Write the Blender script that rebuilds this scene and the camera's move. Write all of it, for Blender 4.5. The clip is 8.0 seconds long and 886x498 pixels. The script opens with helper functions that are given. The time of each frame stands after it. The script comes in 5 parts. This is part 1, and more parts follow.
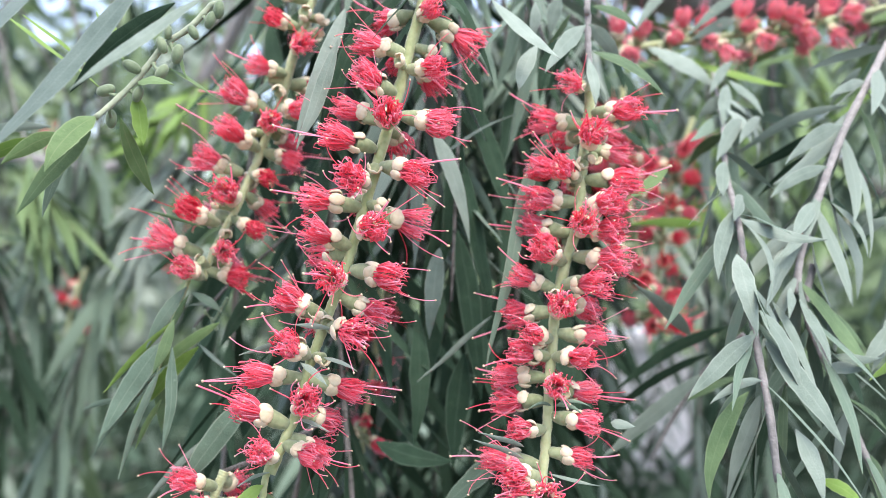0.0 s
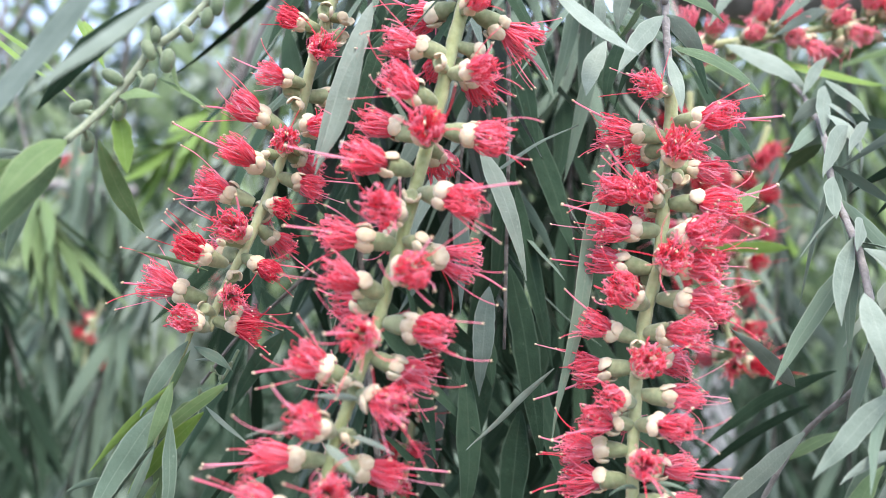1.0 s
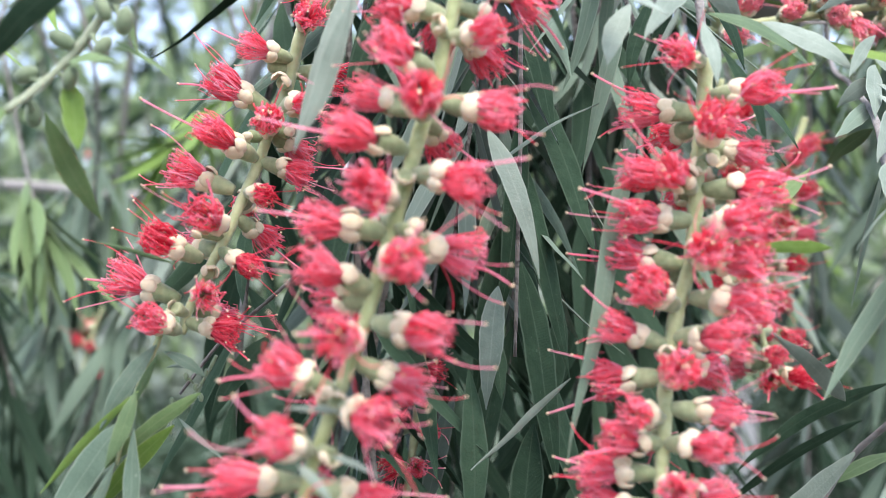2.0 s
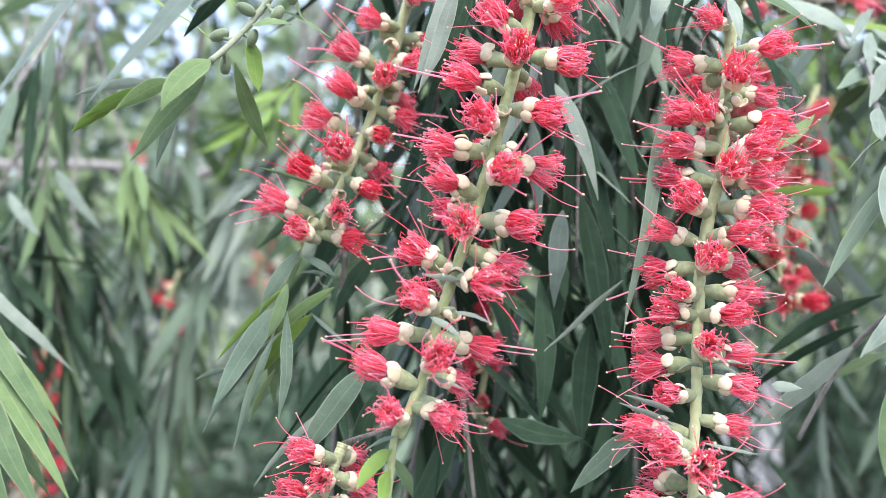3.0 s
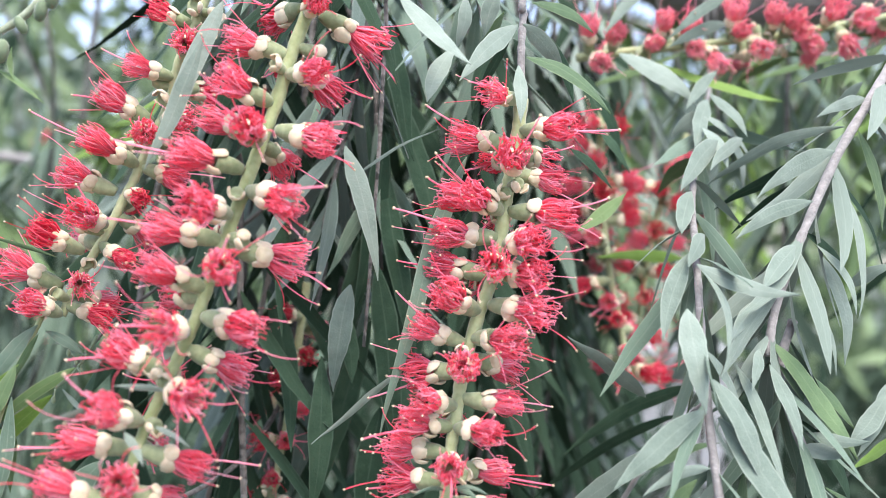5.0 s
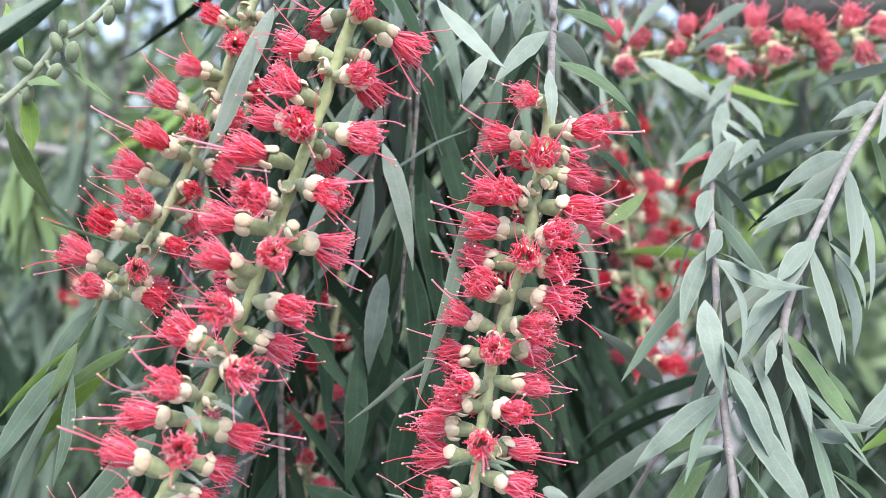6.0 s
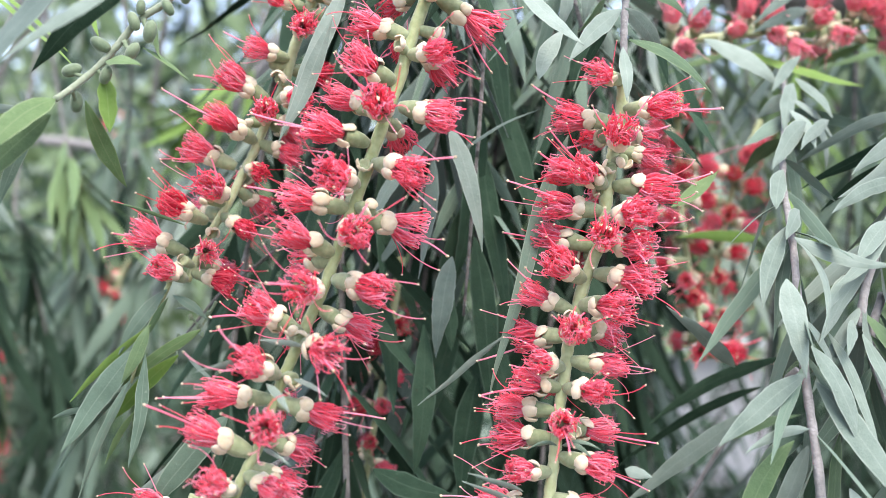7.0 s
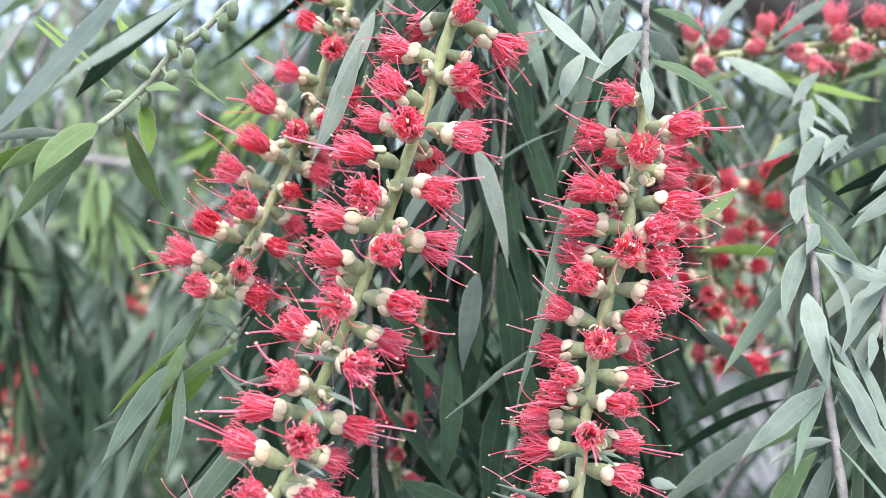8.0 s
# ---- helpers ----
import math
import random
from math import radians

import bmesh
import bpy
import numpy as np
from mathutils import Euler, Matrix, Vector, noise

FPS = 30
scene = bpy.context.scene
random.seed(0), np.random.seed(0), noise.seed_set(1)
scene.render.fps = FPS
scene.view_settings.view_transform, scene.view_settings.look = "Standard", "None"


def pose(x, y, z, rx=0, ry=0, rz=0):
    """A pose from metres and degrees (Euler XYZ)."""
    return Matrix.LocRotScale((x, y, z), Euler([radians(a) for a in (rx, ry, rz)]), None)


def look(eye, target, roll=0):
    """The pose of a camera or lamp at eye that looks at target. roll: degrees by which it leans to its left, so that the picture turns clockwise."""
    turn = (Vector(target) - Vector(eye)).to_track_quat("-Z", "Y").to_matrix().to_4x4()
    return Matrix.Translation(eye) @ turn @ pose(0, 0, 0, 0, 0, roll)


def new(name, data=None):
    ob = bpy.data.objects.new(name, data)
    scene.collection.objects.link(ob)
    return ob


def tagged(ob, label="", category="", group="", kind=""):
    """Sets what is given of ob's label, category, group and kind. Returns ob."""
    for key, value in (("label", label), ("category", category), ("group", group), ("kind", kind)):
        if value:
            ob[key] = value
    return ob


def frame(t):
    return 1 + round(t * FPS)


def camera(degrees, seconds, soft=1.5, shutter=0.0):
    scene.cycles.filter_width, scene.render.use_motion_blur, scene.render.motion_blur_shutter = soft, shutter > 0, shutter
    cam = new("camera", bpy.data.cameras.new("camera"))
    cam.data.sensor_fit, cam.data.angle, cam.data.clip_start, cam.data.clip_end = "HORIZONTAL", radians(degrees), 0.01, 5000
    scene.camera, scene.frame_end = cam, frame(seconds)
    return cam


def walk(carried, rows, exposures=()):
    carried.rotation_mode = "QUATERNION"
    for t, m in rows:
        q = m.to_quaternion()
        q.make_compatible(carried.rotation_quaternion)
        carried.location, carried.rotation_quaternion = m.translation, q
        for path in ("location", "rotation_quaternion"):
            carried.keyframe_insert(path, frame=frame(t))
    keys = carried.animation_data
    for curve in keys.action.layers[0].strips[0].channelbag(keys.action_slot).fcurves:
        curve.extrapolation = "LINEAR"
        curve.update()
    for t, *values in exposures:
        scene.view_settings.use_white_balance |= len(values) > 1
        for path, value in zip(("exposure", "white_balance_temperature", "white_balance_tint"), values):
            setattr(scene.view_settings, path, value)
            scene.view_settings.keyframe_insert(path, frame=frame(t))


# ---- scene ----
cam = camera(52.5, 8.0, soft=0.6)
cam.data.dof.use_dof = True
cam.data.dof.focus_distance = 0.232
cam.data.dof.aperture_fstop = 11.0
METRES, EYE, TILT, LEAN, TURN = 0.28, 1.5, 0.0, 0.0, 0.0
ROWS = [
    (0.0, 0.0, 0.0, 0.0, 0.0, 0.0, -0.0),
    (0.5, 0.0021, 0.0868, -0.021, 1.4, 1.15, 0.03),
    (1.0, -0.0173, 0.1703, 0.0243, 2.08, 0.97, 0.98),
    (1.2, 0.0048, 0.2101, 0.0252, 2.46, 1.42, 0.6),
    (2.3, -0.0173, 0.2689, 0.0065, 3.59, 1.75, 0.97),
    (2.5, -0.0276, 0.2259, 0.0058, 3.73, 1.49, 0.99),
    (3.0, -0.056, 0.0665, -0.066, 4.71, 1.48, 0.81),
    (3.5, -0.0755, 0.0711, -0.0598, 4.02, 1.57, 0.16),
    (4.0, -0.0149, 0.0646, -0.0245, 4.01, 1.18, -0.51),
    (4.5, 0.1173, 0.1683, -0.0069, 3.18, 1.08, -1.27),
    (4.7, 0.135, 0.1732, 0.0188, 2.96, 0.64, -1.46),
    (5.8, 0.1286, 0.1143, 0.0447, 3.41, 0.08, -2.23),
    (6.0, 0.1214, 0.1102, 0.0293, 3.86, 0.07, -2.37),
    (6.5, 0.0982, 0.113, 0.0249, 4.36, -0.13, -2.28),
    (7.0, 0.0695, 0.1127, 0.0113, 4.99, -0.15, -2.16),
    (7.5, 0.0481, 0.1048, 0.0137, 5.48, 0.07, -1.99),
    (8.0, 0.0632, 0.0883, 0.0153, 6.17, 0.59, -1.82),
]
walk(cam, [(t, pose(0, 0, EYE, TILT, LEAN, TURN) @ pose(METRES * x, METRES * y, METRES * z, 90 + pitch, roll, yaw)) for t, x, y, z, yaw, pitch, roll in ROWS],
     exposures=((0.0, 1.72), (1.2, 1.74), (2.5, 1.80), (3.0, 1.86), (3.5, 1.81), (4.0, 1.90), (4.7, 1.83), (6.0, 1.72), (7.0, 1.77), (8.0, 1.76)))

# ---- light: a bright overcast day ----
SUN_HEIGHT, SUN_TURN = 64.0, 160.0
world = bpy.data.worlds.new("sky")
scene.world = world
world.use_nodes = True
wn = world.node_tree
wn.nodes.clear()
sky = wn.nodes.new("ShaderNodeTexSky")
sky.sky_type = "NISHITA"
sky.sun_disc = False
sky.sun_elevation, sky.sun_rotation = radians(SUN_HEIGHT), radians(SUN_TURN)
sky.air_density, sky.dust_density, sky.ozone_density = 1.0, 1.5, 1.5
back = wn.nodes.new("ShaderNodeBackground")
back.inputs["Strength"].default_value = 0.15
wout = wn.nodes.new("ShaderNodeOutputWorld")
cloud = wn.nodes.new("ShaderNodeHueSaturation")  # an even veil of cloud takes most of the blue
cloud.inputs["Saturation"].default_value = 0.85
wn.links.new(sky.outputs[0], cloud.inputs["Color"])
wn.links.new(cloud.outputs[0], back.inputs["Color"])
wn.links.new(back.outputs[0], wout.inputs["Surface"])
sun = new("sun", bpy.data.lights.new("sun", "SUN"))
sun.data.energy, sun.data.angle, sun.data.color = 1.8, radians(40), (1.0, 0.97, 0.93)
sun.matrix_world = look((0, 0, 5), Vector((0, 0, 5)) - Vector((math.sin(radians(SUN_TURN)) * math.cos(radians(SUN_HEIGHT)), math.cos(radians(SUN_TURN)) * math.cos(radians(SUN_HEIGHT)), math.sin(radians(SUN_HEIGHT)))))
scene.view_settings.use_white_balance = True
scene.view_settings.white_balance_temperature, scene.view_settings.white_balance_tint = 6650, 16.5


# ---- materials ----
def material(name, rough=0.6):
    m = bpy.data.materials.new(name)
    m.use_nodes = True
    nt = m.node_tree
    b = nt.nodes["Principled BSDF"]
    b.inputs["Roughness"].default_value = rough
    return m, nt, b


def ramp(nt, source, stops):
    r = nt.nodes.new("ShaderNodeValToRGB")
    while len(r.color_ramp.elements) < len(stops):
        r.color_ramp.elements.new(0.5)
    for e, (at, c) in zip(r.color_ramp.elements, stops):
        e.position, e.color = at, (*c, 1)
    nt.links.new(source, r.inputs[0])
    return r.outputs[0]


def math_node(nt, op, a, b):
    n = nt.nodes.new("ShaderNodeMath")
    n.operation = op
    for k, v in ((0, a), (1, b)):
        if isinstance(v, (int, float)):
            n.inputs[k].default_value = v
        else:
            nt.links.new(v, n.inputs[k])
    return n.outputs[0]


def mixed(nt, fac, a, b, how="MIX"):
    n = nt.nodes.new("ShaderNodeMix")
    n.data_type, n.blend_type = "RGBA", how
    for k, v in ((0, fac), (6, a), (7, b)):
        if isinstance(v, (int, float)):
            n.inputs[k].default_value = v
        elif isinstance(v, tuple):
            n.inputs[k].default_value = (*v, 1)
        else:
            nt.links.new(v, n.inputs[k])
    return n.outputs[2]


def noise_of(nt, scale, detail=3.0):
    c = nt.nodes.new("ShaderNodeTexCoord")
    n = nt.nodes.new("ShaderNodeTexNoise")
    n.inputs["Scale"].default_value, n.inputs["Detail"].default_value = scale, detail
    nt.links.new(c.outputs["Object"], n.inputs["Vector"])
    return n.outputs["Fac"]


def bumped(nt, b, height, strength, distance):
    n = nt.nodes.new("ShaderNodeBump")
    n.inputs["Strength"].default_value, n.inputs["Distance"].default_value = strength, distance
    nt.links.new(height, n.inputs["Height"])
    nt.links.new(n.outputs[0], b.inputs["Normal"])


def leaf_material(name, dark, mid, light, rib, rough, through_light, bloom=0.15, gloss=0.2):
    """A leaf blade: mottled, each leaf its own shade, with a paler midrib, side veins and margin."""
    m, nt, b = material(name, rough)
    info = nt.nodes.new("ShaderNodeObjectInfo")
    spread = math_node(nt, "ADD", math_node(nt, "ADD", math_node(nt, "MULTIPLY", noise_of(nt, 190.0, 6.0), 0.8), math_node(nt, "MULTIPLY", noise_of(nt, 1100.0, 4.0), 0.2)), math_node(nt, "MULTIPLY", info.outputs["Random"], 0.42))
    colour = ramp(nt, spread, ((0.3, dark), (0.66, mid), (1.0, light)))
    uv = nt.nodes.new("ShaderNodeUVMap")
    split = nt.nodes.new("ShaderNodeSeparateXYZ")
    nt.links.new(uv.outputs[0], split.inputs[0])
    off = math_node(nt, "ABSOLUTE", math_node(nt, "SUBTRACT", split.outputs[0], 0.5), 0.0)
    ribs = ramp(nt, off, ((0.0, (0.55, 0.55, 0.55)), (0.03, (0.12, 0.12, 0.12)), (0.06, (0, 0, 0)), (0.43, (0, 0, 0)), (0.475, (1, 1, 1))))
    vein = nt.nodes.new("ShaderNodeTexWave")
    vein.inputs["Scale"].default_value, vein.inputs["Distortion"].default_value = 9.0, 2.5
    slant = nt.nodes.new("ShaderNodeCombineXYZ")
    nt.links.new(math_node(nt, "SUBTRACT", math_node(nt, "MULTIPLY", split.outputs[1], 1.6), math_node(nt, "MULTIPLY", off, 0.9)), slant.inputs[0])
    nt.links.new(slant.outputs[0], vein.inputs["Vector"])
    colour = mixed(nt, math_node(nt, "MULTIPLY", vein.outputs["Fac"], 0.16), colour, rib)
    spots = ramp(nt, noise_of(nt, 900.0, 2.0), ((0.68, (0, 0, 0)), (0.73, (1, 1, 1))))
    colour = mixed(nt, math_node(nt, "MULTIPLY", spots, 0.3), colour, rib)
    colour = mixed(nt, math_node(nt, "MULTIPLY", ribs, 0.62), colour, rib)
    nt.links.new(colour, b.inputs["Base Color"])
    b.inputs["Sheen Weight"].default_value, b.inputs["Specular IOR Level"].default_value = bloom, gloss
    bumped(nt, b, math_node(nt, "ADD", math_node(nt, "MULTIPLY", vein.outputs["Fac"], 0.1), noise_of(nt, 1400.0)), 0.45, 0.0003)
    thin = nt.nodes.new("ShaderNodeBsdfTranslucent")
    nt.links.new(mixed(nt, 1.0, colour, (0.86, 1.0, 0.55), "MULTIPLY"), thin.inputs["Color"])
    both = nt.nodes.new("ShaderNodeMixShader")
    both.inputs[0].default_value = through_light
    nt.links.new(b.outputs[0], both.inputs[1])
    nt.links.new(thin.outputs[0], both.inputs[2])
    nt.links.new(both.outputs[0], nt.nodes["Material Output"].inputs["Surface"])
    return m


def plain_material(name, dark, light, scale, rough, bump=0.3, depth=0.0003, sub=0.0):
    m, nt, b = material(name, rough)
    info = nt.nodes.new("ShaderNodeObjectInfo")
    f = math_node(nt, "ADD", math_node(nt, "MULTIPLY", noise_of(nt, scale, 5.0), 0.75), math_node(nt, "MULTIPLY", info.outputs["Random"], 0.3))
    nt.links.new(ramp(nt, f, ((0.3, dark), (0.8, light))), b.inputs["Base Color"])
    bumped(nt, b, noise_of(nt, scale * 3.0), bump, depth)
    if sub or rough > 0.6:
        b.inputs["Sheen Weight"].default_value = 0.25
        b.inputs["Specular IOR Level"].default_value = 0.3
    if sub:
        b.inputs["Subsurface Weight"].default_value = sub
        b.inputs["Subsurface Radius"].default_value = (0.001, 0.0006, 0.0004)
    return m


GREY = leaf_material("grey_green_leaf", (0.104, 0.151, 0.114), (0.174, 0.232, 0.184), (0.238, 0.302, 0.248), (0.317, 0.374, 0.310), 0.58, 0.15)
SAGE = leaf_material("sage_leaf", (0.069, 0.119, 0.079), (0.114, 0.184, 0.127), (0.167, 0.248, 0.179), (0.288, 0.360, 0.274), 0.58, 0.2)
GREEN = leaf_material("green_leaf", (0.044, 0.089, 0.041), (0.073, 0.137, 0.059), (0.121, 0.200, 0.089), (0.209, 0.281, 0.148), 0.55, 0.22)
# a dull, dark leaf colour with the shade inside the foliage put into it
DARK_SHADED = leaf_material("dark_shaded_leaf", (0.010, 0.027, 0.015), (0.020, 0.046, 0.025), (0.038, 0.075, 0.043), (0.080, 0.120, 0.084), 0.65, 0.1, 0.0, 0.08)
FRESH = leaf_material("fresh_leaf", (0.075, 0.150, 0.050), (0.125, 0.218, 0.078), (0.185, 0.290, 0.118), (0.300, 0.380, 0.200), 0.5, 0.24)
DULL = leaf_material("dull_leaf", (0.026, 0.035, 0.026), (0.045, 0.055, 0.043), (0.086, 0.101, 0.083), (0.225, 0.225, 0.180), 0.7, 0.15)
YOUNG = leaf_material("young_leaf", (0.100, 0.195, 0.032), (0.160, 0.290, 0.050), (0.230, 0.370, 0.090), (0.300, 0.420, 0.150), 0.5, 0.32)
SLATE = leaf_material("slate_leaf", (0.046, 0.078, 0.062), (0.078, 0.118, 0.096), (0.120, 0.166, 0.138), (0.200, 0.250, 0.210), 0.6, 0.1, 0.1)
BARK = plain_material("twig_bark", (0.16, 0.155, 0.145), (0.36, 0.345, 0.325), 420.0, 0.85, 0.8, 0.0005)
LIMB = plain_material("limb_bark", (0.06, 0.055, 0.05), (0.19, 0.18, 0.16), 45.0, 0.9, 0.9, 0.006)
RACHIS = plain_material("rachis_green", (0.25, 0.29, 0.13), (0.42, 0.45, 0.26), 500.0, 0.9, 0.5, 0.0002, 0.2)
DOWNY = plain_material("downy_twig", (0.19, 0.235, 0.15), (0.34, 0.385, 0.27), 500.0, 0.9, 0.6, 0.0003, 0.1)
OVARY = plain_material("ovary_green", (0.165, 0.205, 0.10), (0.33, 0.37, 0.21), 600.0, 0.9, 0.4, 0.0002, 0.15)
PETAL = plain_material("petal_cream", (0.48, 0.41, 0.27), (0.71, 0.64, 0.47), 500.0, 0.75, 0.3, 0.0002, 0.3)


def stamen_material(name, dark, light):
    """Silky filaments that let some light through."""
    m, nt, b = material(name, 0.6)
    thread = nt.nodes.new("ShaderNodeNewGeometry")
    shade = math_node(nt, "ADD", math_node(nt, "MULTIPLY", thread.outputs["Random Per Island"], 0.7), math_node(nt, "MULTIPLY", noise_of(nt, 300.0, 3.0), 0.3))
    nt.links.new(ramp(nt, shade, ((0.15, dark), (0.85, light))), b.inputs["Base Color"])
    b.inputs["Specular IOR Level"].default_value = 0.25
    thin, both = nt.nodes.new("ShaderNodeBsdfTranslucent"), nt.nodes.new("ShaderNodeMixShader")
    nt.links.new(b.inputs["Base Color"].links[0].from_socket, thin.inputs["Color"])
    both.inputs[0].default_value = 0.6
    nt.links.new(b.outputs[0], both.inputs[1])
    nt.links.new(thin.outputs[0], both.inputs[2])
    nt.links.new(both.outputs[0], nt.nodes["Material Output"].inputs["Surface"])
    return m


OLD_RED = stamen_material("withered_stamen_red", (0.72, 0.03, 0.08), (0.95, 0.12, 0.20))
RED = stamen_material("stamen_red", (1.0, 0.14, 0.23), (1.0, 0.34, 0.43))
PINK = stamen_material("stamen_pink", (1.0, 0.33, 0.46), (1.0, 0.57, 0.67))
CORAL = stamen_material("stamen_coral", (1.0, 0.38, 0.43), (1.0, 0.60, 0.63))
ANTHER = plain_material("anther_cream", (0.45, 0.33, 0.2), (0.75, 0.62, 0.45), 900.0, 0.6)
BUD = plain_material("bud_green", (0.11, 0.16, 0.085), (0.23, 0.29, 0.17), 700.0, 0.65, 0.4, 0.0002)
PLASTER = plain_material("pale_plaster", (0.42, 0.42, 0.42), (0.6, 0.6, 0.6), 6.0, 0.9, 0.5, 0.004)
SOIL = plain_material("garden_soil", (0.03, 0.03, 0.02), (0.09, 0.085, 0.06), 3.0, 0.95, 1.0, 0.03)


# ---- building ----
def part(name, bm, mat, parent, label="", smooth=True):
    me = bpy.data.meshes.new(name)
    bm.to_mesh(me)
    bm.free()
    for m in mat if isinstance(mat, (list, tuple)) else [mat]:
        me.materials.append(m)
    if smooth:
        me.shade_smooth()
    ob = new(name, me)
    if parent:
        ob.parent = parent
    return tagged(ob, label)


def shared(name, me, parent, m):
    ob = new(name, me)
    ob.parent = parent
    ob.matrix_basis = m
    return ob


def glide(points, n):
    """A smooth curve through the points, n steps."""
    p = [Vector(q) for q in points]
    p = [2 * p[0] - p[1], *p, 2 * p[-1] - p[-2]]
    out, spans = [], len(p) - 3
    for k in range(n + 1):
        s = k / n * spans
        i = min(int(s), spans - 1)
        u = s - i
        a, b, c, d = p[i:i + 4]
        out.append(0.5 * (2 * b + (c - a) * u + (2 * a - 5 * b + 4 * c - d) * u * u + (3 * b - a - 3 * c + d) * u ** 3))
    return out


def tube(bm, pts, radii, sides=6, cap=True, slot=0, knots=0.0, rng=random):
    n = len(pts)
    rings = []
    ref = Vector((0.31, 0.9, 0.29))
    for k, p in enumerate(pts):
        t = (pts[min(k + 1, n - 1)] - pts[max(k - 1, 0)]).normalized()
        a = (ref - t * ref.dot(t)).normalized()
        ref = a
        b = t.cross(a)
        r = radii[k] * (1 + knots * rng.uniform(-1, 1))
        rings.append([bm.verts.new(p + r * (math.cos(6.28319 * j / sides) * a + math.sin(6.28319 * j / sides) * b)) for j in range(sides)])
    for p, q in zip(rings, rings[1:]):
        for j in range(sides):
            bm.faces.new((p[j], p[(j + 1) % sides], q[(j + 1) % sides], q[j])).material_index = slot
    if cap:
        bm.faces.new(rings[0][::-1]).material_index = slot
        bm.faces.new(rings[-1]).material_index = slot


def lathe(bm, profile, sides, slot=0, squash=1.0):
    """A closed turned body from rows of (height, radius)."""
    rings = [[bm.verts.new((r * math.cos(6.28319 * j / sides), squash * r * math.sin(6.28319 * j / sides), h)) for j in range(sides)] for h, r in profile]
    for p, q in zip(rings, rings[1:]):
        for j in range(sides):
            bm.faces.new((p[j], p[(j + 1) % sides], q[(j + 1) % sides], q[j])).material_index = slot
    bm.faces.new(rings[0][::-1]).material_index = slot
    bm.faces.new(rings[-1]).material_index = slot


def blade(bm, length, width, bow, droop, rows, cols, way, face, fold=0.16, twist=0.0, arch=0.0, seed=0.0, thick=0.00016, swell=0.4, taper=0.6):
    """A lance-shaped leaf from the origin along way: bow bends it sideways, droop bends it down, face turns it about its length."""
    uv = bm.loops.layers.uv.verify()
    way = way.normalized()
    side0 = way.cross(Vector((0, -1, 0)))
    side0 = side0.normalized() if side0.length > 1e-4 else Vector((1, 0, 0))
    pts = [way * length * v + side0 * bow * 4 * v * (1 - v) + Vector((0, 0, -1)) * droop * v * v for v in [k / rows for k in range(rows + 1)]]
    out = Vector((0.1, -1, 0.25)) - way * Vector((0.1, -1, 0.25)).dot(way)
    pts = [p + out * arch * 4 * (k / rows) * (1 - k / rows) for k, p in enumerate(pts)]
    pts = [p + length * 0.03 * k / rows * (side0 * noise.noise(Vector((k / rows * 2.6, seed, 2))) + out * noise.noise(Vector((k / rows * 2.6, seed, 7)))) for k, p in enumerate(pts)]
    top, low, uvs = [], [], []
    for k, p in enumerate(pts):
        v = k / rows
        t = (pts[min(k + 1, rows)] - pts[max(k - 1, 0)]).normalized()
        n = Vector((0.1, -1, 0.2))
        n = n - t * n.dot(t)
        n = n.normalized() if n.length > 1e-3 else Vector((0, 0, 1))
        s = t.cross(n)
        a = radians(face + twist * v)
        s, n = s * math.cos(a) + n * math.sin(a), n * math.cos(a) - s * math.sin(a)
        body = math.sin(1.5708 * min(1.0, (v + 0.01) / swell)) ** 0.85 * math.sin(1.5708 * min(1.0, (1.0 - v) / taper)) ** 0.95
        half = 0.5 * width * max(0.07, body * (1 + 0.1 * noise.noise(Vector((v * 6, seed, 0))) + 0.09 * noise.noise(Vector((v * 31, seed, 4)))))
        half = half if k < rows else width * 0.012
        a_row, b_row, u_row = [], [], []
        for j in range(cols + 1):
            x = 2 * j / cols - 1
            q = p + s * half * x + n * (fold * half * abs(x) ** 1.5 + 0.1 * half * x * noise.noise(Vector((v * 5, seed + 9, 0))))
            a_row.append(bm.verts.new(q + n * (thick if 0 < j < cols else 0)))
            b_row.append(bm.verts.new(q - n * thick) if 0 < j < cols else a_row[-1])
            u_row.append(((x + 1) / 2, v))
        top.append(a_row), low.append(b_row), uvs.append(u_row)
    for k in range(rows):
        for j in range(cols):
            c = ((k, j), (k, j + 1), (k + 1, j + 1), (k + 1, j))
            for grid, order in ((top, c), (low, c[::-1])):
                f = bm.faces.new([grid[a][b] for a, b in order])
                for loop, (a, b) in zip(f.loops, order):
                    loop[uv].uv = uvs[a][b]
    for row_a, row_b in zip(top, top[1:]):  # the margins stay crisp
        for j in (0, cols):
            bm.edges.get((row_a[j], row_b[j])).smooth = False


def leaf(parent, base, tip, width, bow, face, mat, twist=0.0):
    """One leaf of a twig, from base to tip; sizes in millimetres."""
    base, tip = Vector(base), Vector(tip)
    bm = bmesh.new()
    r = random.Random(int(1e6 * abs(base.x * 3 + base.z + tip.x)))
    size = (tip - base).length
    blade(bm, size, 0.88 * width / 1000, bow / 1000, 0.0, 18, 4, tip - base, face + r.uniform(-8, 8), r.uniform(-0.02, 0.05), twist + r.uniform(-14, 14), size * r.uniform(-0.03, 0.08), r.uniform(0, 50), swell=r.uniform(0.28, 0.5), taper=r.uniform(0.5, 0.75))
    ob = part("leaf", bm, mat, parent)
    ob.location = base
    return ob


